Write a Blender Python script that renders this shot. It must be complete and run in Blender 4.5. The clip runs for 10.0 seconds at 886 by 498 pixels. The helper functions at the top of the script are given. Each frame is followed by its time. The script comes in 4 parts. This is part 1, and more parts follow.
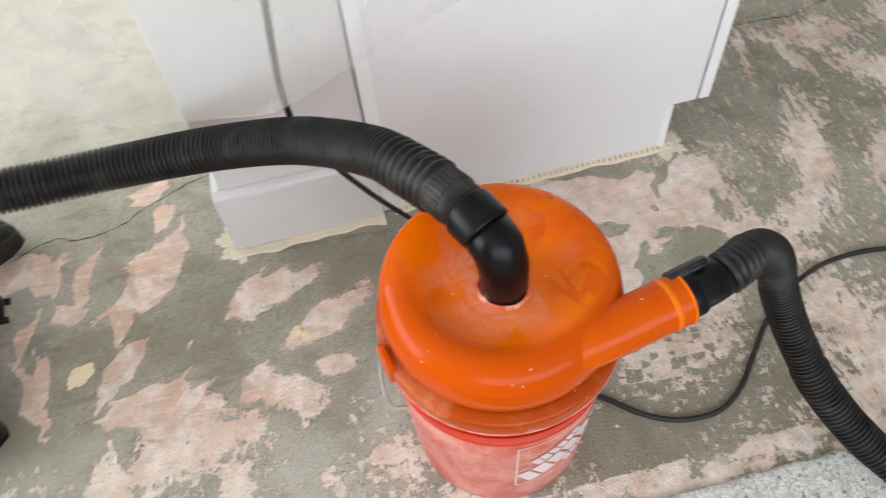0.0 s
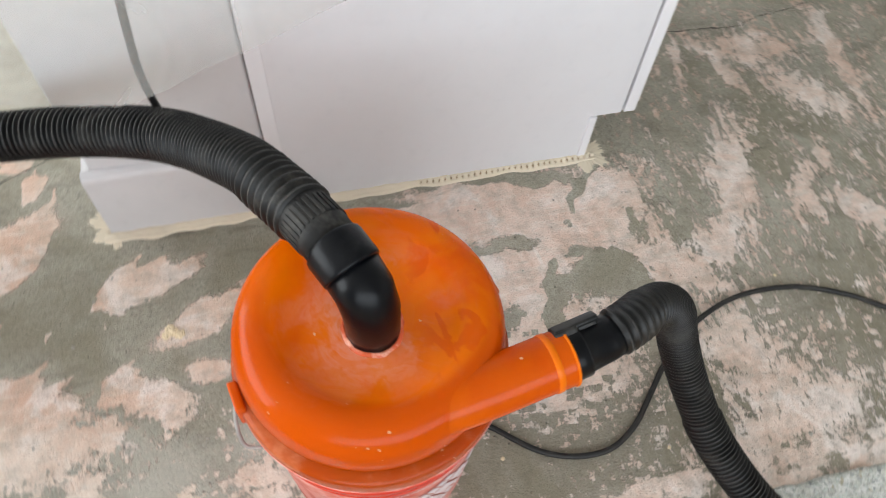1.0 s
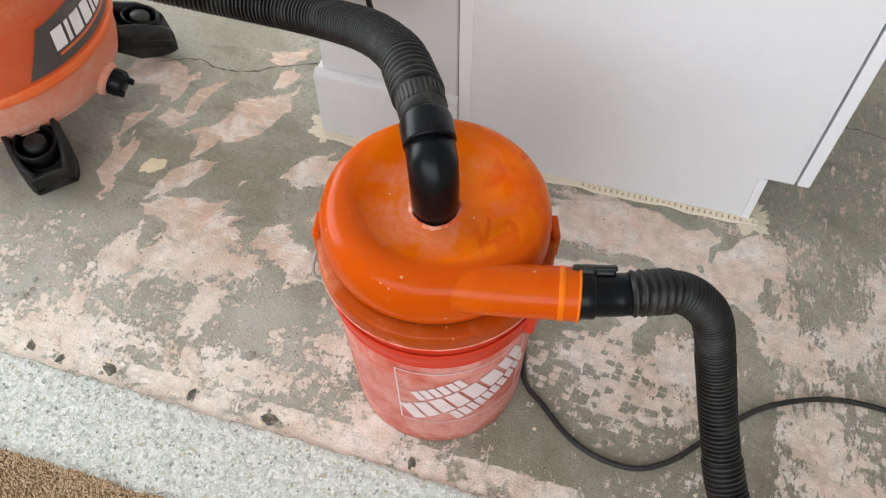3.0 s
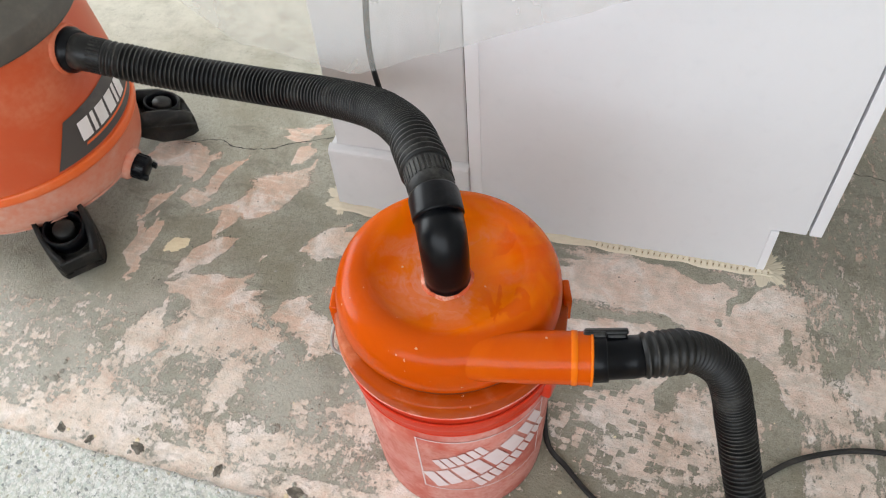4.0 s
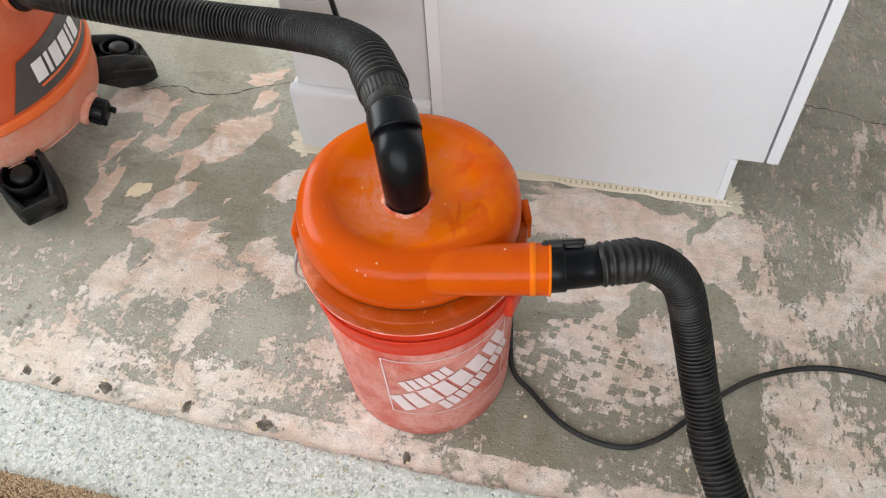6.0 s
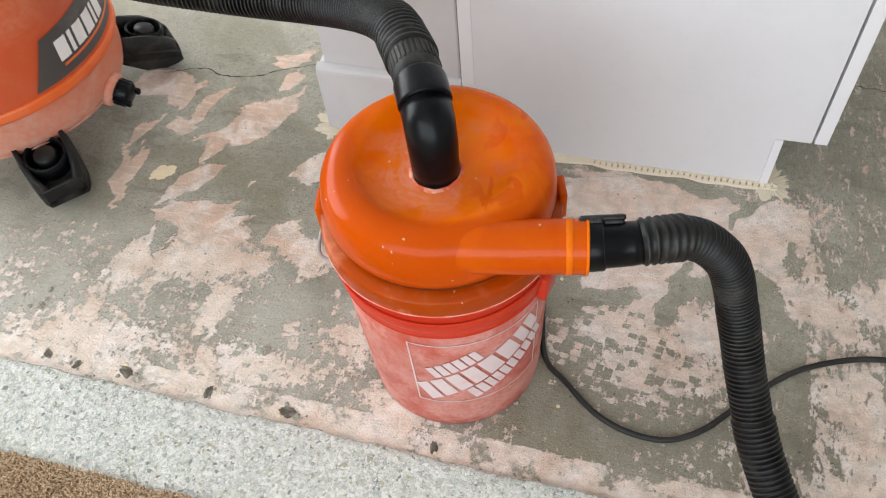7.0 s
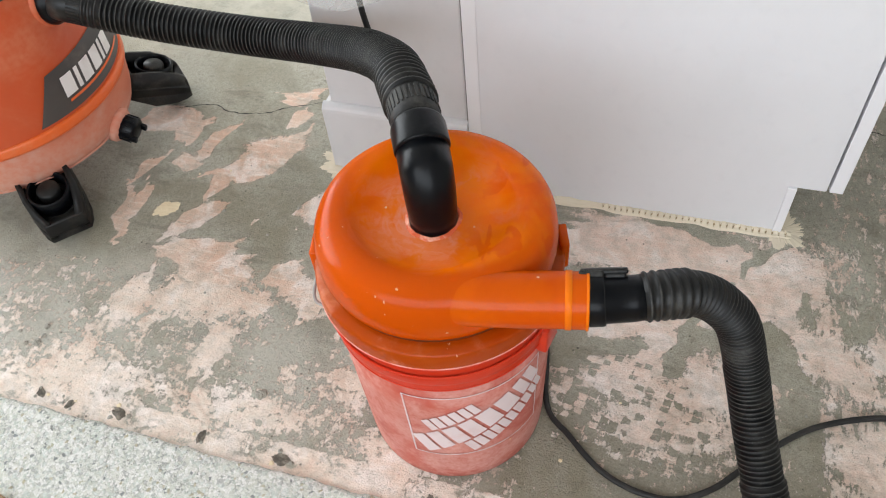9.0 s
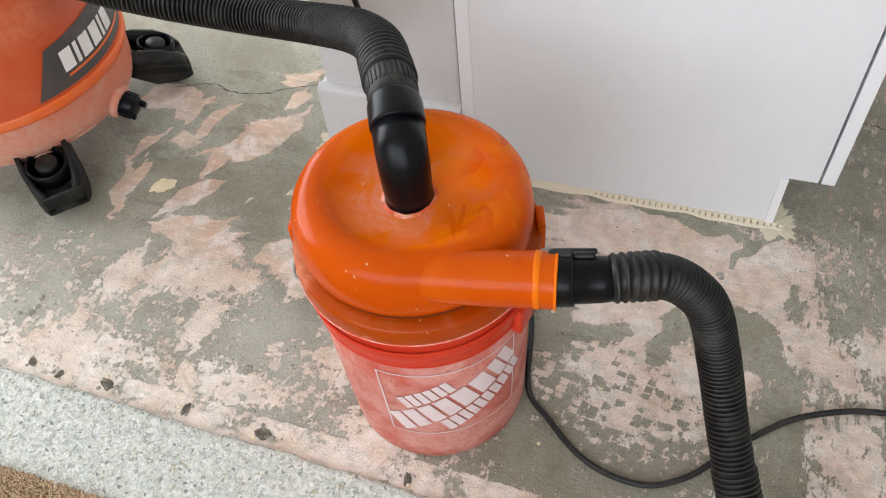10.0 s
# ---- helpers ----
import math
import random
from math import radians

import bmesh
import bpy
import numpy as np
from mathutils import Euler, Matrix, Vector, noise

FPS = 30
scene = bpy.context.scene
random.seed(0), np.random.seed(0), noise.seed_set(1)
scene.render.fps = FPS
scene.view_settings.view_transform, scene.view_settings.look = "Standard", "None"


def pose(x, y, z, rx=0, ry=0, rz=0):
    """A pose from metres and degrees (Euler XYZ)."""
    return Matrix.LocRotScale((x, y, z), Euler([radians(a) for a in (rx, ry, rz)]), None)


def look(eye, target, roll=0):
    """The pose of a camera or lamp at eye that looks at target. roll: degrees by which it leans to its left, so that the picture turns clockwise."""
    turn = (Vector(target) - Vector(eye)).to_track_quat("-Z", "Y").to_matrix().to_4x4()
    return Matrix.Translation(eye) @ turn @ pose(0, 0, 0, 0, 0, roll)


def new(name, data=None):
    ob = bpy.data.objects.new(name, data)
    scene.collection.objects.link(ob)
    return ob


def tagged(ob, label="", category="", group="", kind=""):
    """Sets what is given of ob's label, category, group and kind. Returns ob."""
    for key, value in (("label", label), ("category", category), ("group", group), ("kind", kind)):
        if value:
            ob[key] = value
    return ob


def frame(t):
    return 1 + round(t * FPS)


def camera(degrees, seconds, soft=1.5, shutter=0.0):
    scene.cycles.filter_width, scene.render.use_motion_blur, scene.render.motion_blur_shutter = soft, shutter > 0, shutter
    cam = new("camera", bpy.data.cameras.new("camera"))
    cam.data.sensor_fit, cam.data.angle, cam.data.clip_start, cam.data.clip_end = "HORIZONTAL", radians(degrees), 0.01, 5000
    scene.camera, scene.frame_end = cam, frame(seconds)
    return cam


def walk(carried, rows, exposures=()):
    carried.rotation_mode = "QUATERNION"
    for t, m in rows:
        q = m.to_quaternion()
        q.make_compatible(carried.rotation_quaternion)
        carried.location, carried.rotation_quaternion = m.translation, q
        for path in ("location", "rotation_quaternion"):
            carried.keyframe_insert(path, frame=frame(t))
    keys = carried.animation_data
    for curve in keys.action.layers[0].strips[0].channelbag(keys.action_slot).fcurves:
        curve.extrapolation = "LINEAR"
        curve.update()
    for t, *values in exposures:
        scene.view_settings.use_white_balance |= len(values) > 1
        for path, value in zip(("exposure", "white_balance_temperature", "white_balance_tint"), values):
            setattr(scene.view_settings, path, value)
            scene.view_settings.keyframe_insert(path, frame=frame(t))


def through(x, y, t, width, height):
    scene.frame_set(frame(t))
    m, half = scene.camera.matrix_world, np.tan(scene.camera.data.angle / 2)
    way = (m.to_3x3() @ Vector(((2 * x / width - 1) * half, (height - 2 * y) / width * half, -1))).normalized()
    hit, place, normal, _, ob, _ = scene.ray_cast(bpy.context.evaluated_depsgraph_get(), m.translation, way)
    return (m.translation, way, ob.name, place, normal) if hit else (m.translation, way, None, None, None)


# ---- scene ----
cam = camera(59.1, 10.0, soft=1.1, shutter=0.4)
PATH = [
    (0, (-0.576, -0.871, 1.182), (-0.403, 0.206, -0.495), -6.1),
    (0.5, (-0.525, -0.806, 1.155), (-0.18, 0.184, -0.549), -1.0),
    (0.7, (-0.519, -0.784, 1.149), (-0.136, 0.18, -0.56), 2.9),
    (1, (-0.48, -0.769, 1.142), (-0.181, 0.182, -0.592), 5.5),
    (1.2, (-0.408, -0.777, 1.134), (-0.283, 0.165, -0.614), 4.5),
    (1.5, (-0.33, -0.81, 1.127), (-0.439, 0.136, -0.632), 3.0),
    (1.7, (-0.328, -0.838, 1.132), (-0.517, 0.105, -0.621), 2.3),
    (2, (-0.328, -0.887, 1.141), (-0.569, 0.077, -0.595), 1.2),
    (2.2, (-0.342, -0.923, 1.13), (-0.572, 0.059, -0.597), 1.8),
    (3.3, (-0.247, -0.997, 1.152), (-0.648, 0.134, -0.447), -2.9),
    (3.5, (-0.242, -1.001, 1.151), (-0.679, 0.145, -0.429), -4.2),
    (4, (-0.257, -0.986, 1.175), (-0.68, 0.208, -0.373), -5.3),
    (4.5, (-0.303, -0.976, 1.157), (-0.625, 0.226, -0.408), -3.8),
    (5, (-0.283, -0.998, 1.14), (-0.567, 0.163, -0.464), -2.8),
    (6.3, (-0.221, -1.038, 1.142), (-0.616, 0.104, -0.451), -5.1),
    (6.5, (-0.219, -1.039, 1.142), (-0.644, 0.098, -0.448), -5.5),
    (7, (-0.237, -1.025, 1.089), (-0.651, 0.104, -0.509), -6.8),
    (7.5, (-0.241, -0.989, 1.026), (-0.628, 0.155, -0.569), -6.6),
    (8, (-0.245, -0.984, 1.047), (-0.645, 0.191, -0.521), -6.2),
    (8.5, (-0.25, -0.981, 1.058), (-0.688, 0.203, -0.492), -6.8),
    (9, (-0.225, -0.988, 1.076), (-0.693, 0.194, -0.468), -6.9),
    (9.5, (-0.185, -0.995, 1.076), (-0.69, 0.177, -0.464), -7.0),
    (10, (-0.176, -0.988, 1.067), (-0.681, 0.164, -0.488), -7.0),
]
EXPOSURES = [(0.0, -0.40), (1.0, -0.46), (2.0, -0.45), (4.0, -0.52), (6.4, -0.46), (10.0, -0.48)]
walk(cam, [(t, look(eye, target, roll)) for t, eye, target, roll in PATH], EXPOSURES)

# ---- world and light: soft daylight through two large openings ----
world = bpy.data.worlds.new("sky")
scene.world = world
world.use_nodes = True
wt = world.node_tree
sky = wt.nodes.new("ShaderNodeTexSky")
sky.sky_type, sky.sun_disc = "NISHITA", False
sky.sun_elevation, sky.sun_rotation = radians(50), radians(200)
wt.nodes["Background"].inputs["Strength"].default_value = 0.12
wt.links.new(sky.outputs[0], wt.nodes["Background"].inputs[0])
WEST, EAST, SOUTH, NORTH, HIGH = -3.4, 2.6, -2.8, 3.2, 2.45


def window_light(name, m, wide, high, watts, colour):
    data = bpy.data.lights.new(name, "AREA")
    data.shape, data.size, data.size_y, data.energy, data.color = "RECTANGLE", wide, high, watts, colour
    ob = new(name, data)
    ob.matrix_world = m
    return ob


window_light("west_daylight", look((WEST - 0.05, 0.4, 1.25), (0, 0.1, 0.5)), 3.3, 2.0, 172, (0.945, 0.985, 1.0))
window_light("south_daylight", look((-0.3, SOUTH - 0.05, 1.55), (-0.3, 0, 0.9)), 3.4, 1.4, 84, (0.91, 0.965, 1.0))


# ---- materials ----
def srgb(r, g, b):
    return tuple(((c / 255 + 0.055) / 1.055) ** 2.4 if c > 10 else c / 255 / 12.92 for c in (r, g, b)) + (1.0,)


class Nodes:
    """Short hand for one node material."""

    def __init__(self, name, rough=0.6, metal=0.0, spec=0.5):
        self.mat = bpy.data.materials.new(name)
        self.mat.use_nodes = True
        self.t = self.mat.node_tree
        self.b = self.t.nodes["Principled BSDF"]
        self.b.inputs["Roughness"].default_value = rough
        self.b.inputs["Metallic"].default_value = metal
        self.b.inputs["Specular IOR Level"].default_value = spec
        self.pos = self.add("ShaderNodeTexCoord").outputs["Object"]

    def add(self, kind, **settings):
        node = self.t.nodes.new(kind)
        for key, value in settings.items():
            setattr(node, key, value)
        return node

    def put(self, socket, value):
        if hasattr(value, "is_linked"):
            self.t.links.new(value, socket)
        else:
            socket.default_value = value

    def math(self, op, a, b=0.0, clamp=False):
        n = self.add("ShaderNodeMath", operation=op, use_clamp=clamp)
        self.put(n.inputs[0], a), self.put(n.inputs[1], b)
        return n.outputs[0]

    def noise(self, scale, detail=4.0, rough=0.55, where=None, warp=0.0):
        n = self.add("ShaderNodeTexNoise")
        self.put(n.inputs["Vector"], where or self.pos)
        n.inputs["Scale"].default_value, n.inputs["Detail"].default_value = scale, detail
        n.inputs["Roughness"].default_value, n.inputs["Distortion"].default_value = rough, warp
        return n.outputs["Fac"]

    def cells(self, scale, feature="F1", where=None, out="Distance"):
        n = self.add("ShaderNodeTexVoronoi", feature=feature)
        self.put(n.inputs["Vector"], where or self.pos)
        n.inputs["Scale"].default_value = scale
        return n.outputs[out]

    def ramp(self, value, low, high, a=0.0, b=1.0):
        n = self.add("ShaderNodeMapRange", interpolation_type="SMOOTHSTEP")
        self.put(n.inputs["Value"], value)
        for key, v in (("From Min", low), ("From Max", high), ("To Min", a), ("To Max", b)):
            n.inputs[key].default_value = v
        return n.outputs["Result"]

    def mix(self, fac, a, b):
        n = self.add("ShaderNodeMix", data_type="RGBA")
        self.put(n.inputs["Factor"], fac), self.put(n.inputs[6], a), self.put(n.inputs[7], b)
        return n.outputs[2]

    def mapped(self, loc=(0, 0, 0), rot=(0, 0, 0), scale=(1, 1, 1), kind="POINT", where=None):
        n = self.add("ShaderNodeMapping", vector_type=kind)
        self.put(n.inputs["Vector"], where or self.pos)
        n.inputs["Location"].default_value, n.inputs["Rotation"].default_value, n.inputs["Scale"].default_value = loc, rot, scale
        return n.outputs[0]

    def colour(self, value):
        self.put(self.b.inputs["Base Color"], value)
        return self

    def rough(self, value):
        self.put(self.b.inputs["Roughness"], value)
        return self

    def bump(self, height, depth=0.001, strength=1.0):
        n = self.add("ShaderNodeBump")
        n.inputs["Strength"].default_value, n.inputs["Distance"].default_value = strength, depth
        self.put(n.inputs["Height"], height)
        self.t.links.new(n.outputs[0], self.b.inputs["Normal"])
        return self


def paint(name, col, rough=0.45, dirt=0.08):
    n = Nodes(name, rough)
    a = n.noise(3.0, 5)
    b = n.noise(40, 4)
    darker = tuple(c * (1 - dirt * 2) for c in col[:3]) + (1,)
    f = n.math("ADD", n.math("MULTIPLY", n.ramp(a, 0.35, 0.75), 0.6), n.math("MULTIPLY", n.ramp(b, 0.5, 0.8), 0.25))
    n.colour(n.mix(f, col, darker)).rough(n.ramp(b, 0.3, 0.8, rough, rough + 0.15))
    return n.bump(n.noise(220, 2), 0.0004, 0.25).mat


def plastic(name, col, dusty, rough=0.3, dust=(0.5, 0.75), scale=9.0, bump=0.0004, spec=0.5):
    n = Nodes(name, rough, spec=spec)
    a = n.noise(scale, 6, 0.6, warp=0.4)
    b = n.noise(scale * 14, 4)
    f = n.math("MULTIPLY", n.ramp(a, *dust), n.ramp(b, 0.25, 0.7, 0.35, 1.0))
    n.colour(n.mix(f, col, dusty)).rough(n.ramp(f, 0, 1, rough, min(1, rough + 0.35)))
    return n.bump(b, bump, 0.4).mat


# residue strokes on the slab: x, y, turn, half length, half width
LEAVES_FAR = [
    (-0.976, -0.021, 48, 0.091, 0.04), (-1.028, -0.103, 80, 0.052, 0.013), (-1.038, -0.2, 48, 0.063, 0.023), (-0.99, -0.271, 6, 0.077, 0.035),
    (-0.952, -0.359, 37, 0.087, 0.042), (-1.185, -0.208, 109, 0.085, 0.012), (-1.163, -0.171, 96, 0.046, 0.019), (-1.196, -0.077, 70, 0.032, 0.017),
    (-1.123, -0.065, 15, 0.028, 0.022), (-1.095, 0.011, 69, 0.056, 0.017), (-1.16, 0.03, 77, 0.043, 0.029), (-0.972, 0.174, 20, 0.039, 0.023)]
LEAVES_NEAR = [
    (-0.95, 0.112, 66, 0.032, 0.023), (-1.234, 0.055, 16, 0.054, 0.038), (-0.816, -0.112, 46, 0.051, 0.023), (-0.763, -0.117, 31, 0.059, 0.026),
    (-0.833, -0.361, 29, 0.026, 0.018), (-0.812, -0.277, 46, 0.036, 0.014), (-0.715, -0.476, 53, 0.019, 0.024), (-0.866, -0.452, 85, 0.053, 0.024),
    (-1.058, -0.392, 86, 0.058, 0.026), (-0.738, -0.346, 42, 0.02, 0.011), (-0.915, -0.18, 66, 0.017, 0.01), (-1.087, -0.518, 91, 0.06, 0.013)]
# curved swipes: centre, radius, half width, from and to turn, how much is left
SWIPES = [(0.043, -0.108, 0.074, 0.011, 92, 195, -1.5), (0.064, -0.119, 0.075, 0.014, 100, 190, 1.2), (-0.051, -0.241, 0.072, 0.009, 145, 200, -1.6), (-0.096, -0.309, 0.045, 0.013, 95, 205, -1.5),
          (0.13, -0.10, 0.075, 0.010, 150, 230, 1.1), (0.16, -0.06, 0.085, 0.010, 170, 225, 0.9), (-0.02, -0.02, 0.12, 0.010, 225, 262, -1.0)]
STROKES_EAST = [
    (-0.17, -0.085, 6, 0.20, 0.05), (0.01, -0.072, -2, 0.044, 0.035), (-0.154, -0.337, 17, 0.118, 0.05), (-0.143, -0.413, 4, 0.103, 0.05),
    (0.078, -0.228, -74, 0.063, 0.025), (0.185, -0.22, 37, 0.062, 0.03), (0.273, 0.182, -95, 0.055, 0.012), (0.349, 0.154, -70, 0.08, 0.014),
    (0.425, 0.201, 1, 0.085, 0.035), (0.492, 0.065, -44, 0.085, 0.035), (0.601, 0.14, -89, 0.14, 0.018), (0.264, -0.107, -106, 0.108, 0.034),
    (0.387, -0.152, -110, 0.06, 0.024), (0.472, -0.206, -50, 0.055, 0.022), (0.084, -0.173, -81, 0.038, 0.018), (0.454, -0.075, -93, 0.036, 0.018)]
# broad smears wiped over the slab beside the cabinet
SMEARS = [(-0.20, -0.08, -3, 0.16, 0.06), (-0.07, -0.125, -22, 0.12, 0.05), (-0.20, -0.205, 6, 0.13, 0.04), (-0.10, -0.345, 4, 0.13, 0.045), (0.10, -0.25, -40, 0.09, 0.03), (0.015, -0.085, 24, 0.055, 0.035),
          (0.14, -0.43, -60, 0.10, 0.04),
          (0.0, -0.135, 74, 0.06, 0.017), (0.032, -0.14, -82, 0.055, 0.014), (0.058, -0.105, -40, 0.05, 0.012)]
BARE = [(-0.74, -0.46, 15, 0.13, 0.07), (-0.262, -0.285, -14, 0.06, 0.028), (-0.126, -0.302, 62, 0.045, 0.012), (-0.048, -0.115, 66, 0.05, 0.014), (-0.10, -0.035, -12, 0.12, 0.012), (0.06, -0.16, -62, 0.05, 0.024), (-0.22, -0.535, 8, 0.12, 0.05), (-0.27, -0.46, 60, 0.10, 0.05), (0.05, -0.38, 90, 0.10, 0.05), (-0.90, -0.15, 40, 0.10, 0.05), (-1.2, -0.5, 70, 0.08, 0.04)]
STROKES_NEAR = [
    (0.163, -0.447, -71, 0.124, 0.055), (0.175, -0.544, 12, 0.123, 0.034), (-0.764, -0.116, 17, 0.085, 0.022), (-0.68, -0.189, 28, 0.08, 0.027),
    (-0.959, 0.019, 16, 0.056, 0.03), (-0.936, -0.32, 22, 0.066, 0.03), (-0.896, -0.359, 8, 0.079, 0.03), (-0.769, -0.303, -29, 0.06, 0.022),
    (-0.675, -0.282, 0, 0.031, 0.02), (-0.621, -0.46, -18, 0.051, 0.03), (-0.502, -0.566, -17, 0.047, 0.03), (-0.252, -0.27, 15, 0.046, 0.02),
    (-0.143, -0.283, -39, 0.066, 0.03), (-0.75, -0.54, 5, 0.09, 0.03), (-1.06, -0.55, 5, 0.12, 0.035)]


def slab_material():
    n = Nodes("bare_concrete_with_pink_adhesive", 0.8)
    stored = n.add("ShaderNodeAttribute", attribute_name="residue")
    field = stored.outputs["Fac"]
    # streaks dragged by the trowel, in two directions
    drag_a = n.noise(24, 10, 0.72, n.mapped(rot=(0, 0, radians(-48)), scale=(0.55, 2.0, 1)))
    drag_b = n.noise(48, 10, 0.76, n.mapped(rot=(0, 0, radians(-6)), scale=(0.75, 1.2, 1)))
    drag_c = n.noise(26, 10, 0.75, n.mapped(rot=(0, 0, radians(14)), scale=(1.9, 0.6, 1)))
    sep = n.add("ShaderNodeSeparateXYZ")
    n.put(sep.inputs[0], n.pos)
    py = sep.outputs["Y"]
    east = n.ramp(sep.outputs["X"], -0.12, 0.12)
    wide_noise = n.noise(5.0, 3)
    near = n.ramp(n.math("ADD", py, n.math("MULTIPLY", n.math("SUBTRACT", wide_noise, 0.5), 0.25)), -0.46, -0.2, 1.0, 0.0)
    drag = n.add("ShaderNodeMix", data_type="FLOAT")
    n.put(drag.inputs[0], near), n.put(drag.inputs[2], drag_a), n.put(drag.inputs[3], drag_b)
    turned_drag = n.add("ShaderNodeMix", data_type="FLOAT")
    n.put(turned_drag.inputs[0], east), n.put(turned_drag.inputs[2], drag.outputs[0]), n.put(turned_drag.inputs[3], drag_c)
    drag = turned_drag.outputs[0]
    mottled = n.math("MAXIMUM", near, n.math("MULTIPLY", east, 0.8))
    weight = n.ramp(mottled, 0.0, 1.0, 1.5, 0.60)
    fine = n.noise(210, 6, 0.75)
    chunk = n.noise(78, 9, 0.72, n.mapped(rot=(0, 0, radians(14)), scale=(1.35, 0.7, 1)))
    total = n.math("ADD", n.math("ADD", n.math("MULTIPLY", field, weight), 0.30), n.math("MULTIPLY", n.math("SUBTRACT", drag, 0.5), n.ramp(mottled, 0.0, 1.0, 1.7, 4.2)))
    total = n.math("ADD", total, n.math("MULTIPLY", n.math("SUBTRACT", wide_noise, 0.5), n.ramp(mottled, 0.0, 1.0, 0.5, 1.0)))
    # brittle crumbling at the scale of grains
    total = n.math("ADD", total, n.math("MULTIPLY", n.math("SUBTRACT", chunk, 0.5), n.ramp(mottled, 0.0, 1.0, 1.1, 3.7)))
    total = n.math("ADD", total, n.math("MULTIPLY", n.math("SUBTRACT", fine, 0.5), 1.3))
    total = n.math("ADD", total, n.math("ADD", n.math("MULTIPLY", n.math("MULTIPLY", near, n.ramp(sep.outputs["X"], -0.82, -0.6, 1.0, 0.0)), 0.14), n.math("MULTIPLY", east, 0.02)))
    # small square prints of a gridded backing, pressed into the residue
    bent = n.add("ShaderNodeVectorMath", operation="MULTIPLY_ADD")
    wob = n.add("ShaderNodeTexNoise")
    n.put(wob.inputs["Vector"], n.pos)
    wob.inputs["Scale"].default_value = 60.0
    n.put(bent.inputs[0], wob.outputs["Color"]), n.put(bent.inputs[1], (0.006, 0.006, 0.0)), n.put(bent.inputs[2], n.pos)
    tiles = n.add("ShaderNodeTexVoronoi", distance="CHEBYCHEV")
    n.put(tiles.inputs["Vector"], n.mapped(rot=(0, 0, radians(9)), scale=(1.0, 1.25, 0.0), where=bent.outputs[0]))
    tiles.inputs["Scale"].default_value, tiles.inputs["Randomness"].default_value = 66.0, 0.34
    pick = n.add("ShaderNodeSeparateColor")
    n.put(pick.inputs[0], tiles.outputs["Color"])
    square = n.math("MULTIPLY", n.math("SUBTRACT", pick.outputs[0], 0.5), n.ramp(tiles.outputs["Distance"], 0.30, 0.48, 1.0, 0.2))
    patch = n.math("MULTIPLY", n.ramp(n.noise(6.5, 3), 0.42, 0.58, 0.0, 0.45), near)
    spread = n.add("ShaderNodeVectorMath", operation="DISTANCE")
    n.put(spread.inputs[0], n.pos), n.put(spread.inputs[1], (-0.20, -0.40, 0.0))
    patch = n.math("MAXIMUM", patch, n.ramp(n.math("ADD", spread.outputs["Value"], n.math("MULTIPLY", n.math("SUBTRACT", wide_noise, 0.5), 0.12)), 0.08, 0.14, 1.05, 0.0))
    total = n.math("ADD", total, n.math("MULTIPLY", n.math("MULTIPLY", square, patch), 2.3))
    # the smooth strip left by the tack board
    strip = n.ramp(n.math("ADD", py, n.math("MULTIPLY", n.math("SUBTRACT", drag_b, 0.5), 0.02)), -0.580, -0.574, 1.0, 0.0)
    strip_noise = n.math("ADD", n.math("MULTIPLY", n.noise(20, 10, 0.7), 3.2), -1.35)
    total = n.math("MAXIMUM", total, n.math("SUBTRACT", n.math("MULTIPLY", strip, strip_noise), n.math("MULTIPLY", n.math("SUBTRACT", 1.0, strip), 2.0)))
    wear = n.ramp(n.noise(34, 6, 0.7), 0.3, 0.62, 0.55, 1.0)
    mask = n.math("MULTIPLY", n.ramp(total, -0.03, 0.24), wear)
    film = n.ramp(total, -0.7, 0.1)
    sand = n.cells(300)
    grit = n.noise(340, 3, 0.7)
    dirt = n.noise(120, 5, 0.7)
    grey = n.mix(n.ramp(n.noise(2.2, 4), 0.35, 0.65), srgb(164, 160, 145), srgb(186, 182, 167))
    grey = n.mix(n.math("MULTIPLY", n.ramp(dirt, 0.48, 0.62), 0.42), grey, srgb(118, 116, 106))
    grey = n.mix(n.math("MULTIPLY", n.ramp(grit, 0.48, 0.6), 0.36), grey, srgb(92, 90, 82))
    grey = n.mix(n.math("MULTIPLY", n.ramp(sand, 0.0, 0.22, 1.0, 0.0), 0.5), grey, srgb(232, 230, 222))
    grey = n.mix(n.math("MULTIPLY", film, 0.30), grey, srgb(204, 192, 178))
    wiped = n.ramp(sep.outputs["X"], -0.62, -0.36)
    grey = n.mix(n.math("MULTIPLY", n.math("MULTIPLY", wiped, near), 0.4), grey, srgb(138, 128, 110))
    grey = n.mix(n.math("MULTIPLY", n.ramp(n.noise(9, 6, 0.6, warp=0.8), 0.46, 0.62), 0.28), grey, srgb(138, 128, 108))
    olive = n.ramp(n.noise(4.2, 6, 0.62, warp=1.0), 0.44, 0.62)
    grey = n.mix(n.math("MULTIPLY", olive, 0.5), grey, srgb(132, 126, 104))
    grey = n.mix(n.math("MULTIPLY", n.ramp(n.noise(16, 7, 0.68, n.mapped(rot=(0, 0, radians(-40)), scale=(0.5, 1.4, 1)), 0.6), 0.52, 0.64), 0.4), grey, srgb(108, 104, 92))
    # slab paler behind the vacuum: west glare painted into the grey, broken by noise
    behind = n.ramp(n.math("ADD", py, n.math("MULTIPLY", n.math("SUBTRACT", wide_noise, 0.5), 0.5)), 0.16, 0.62)
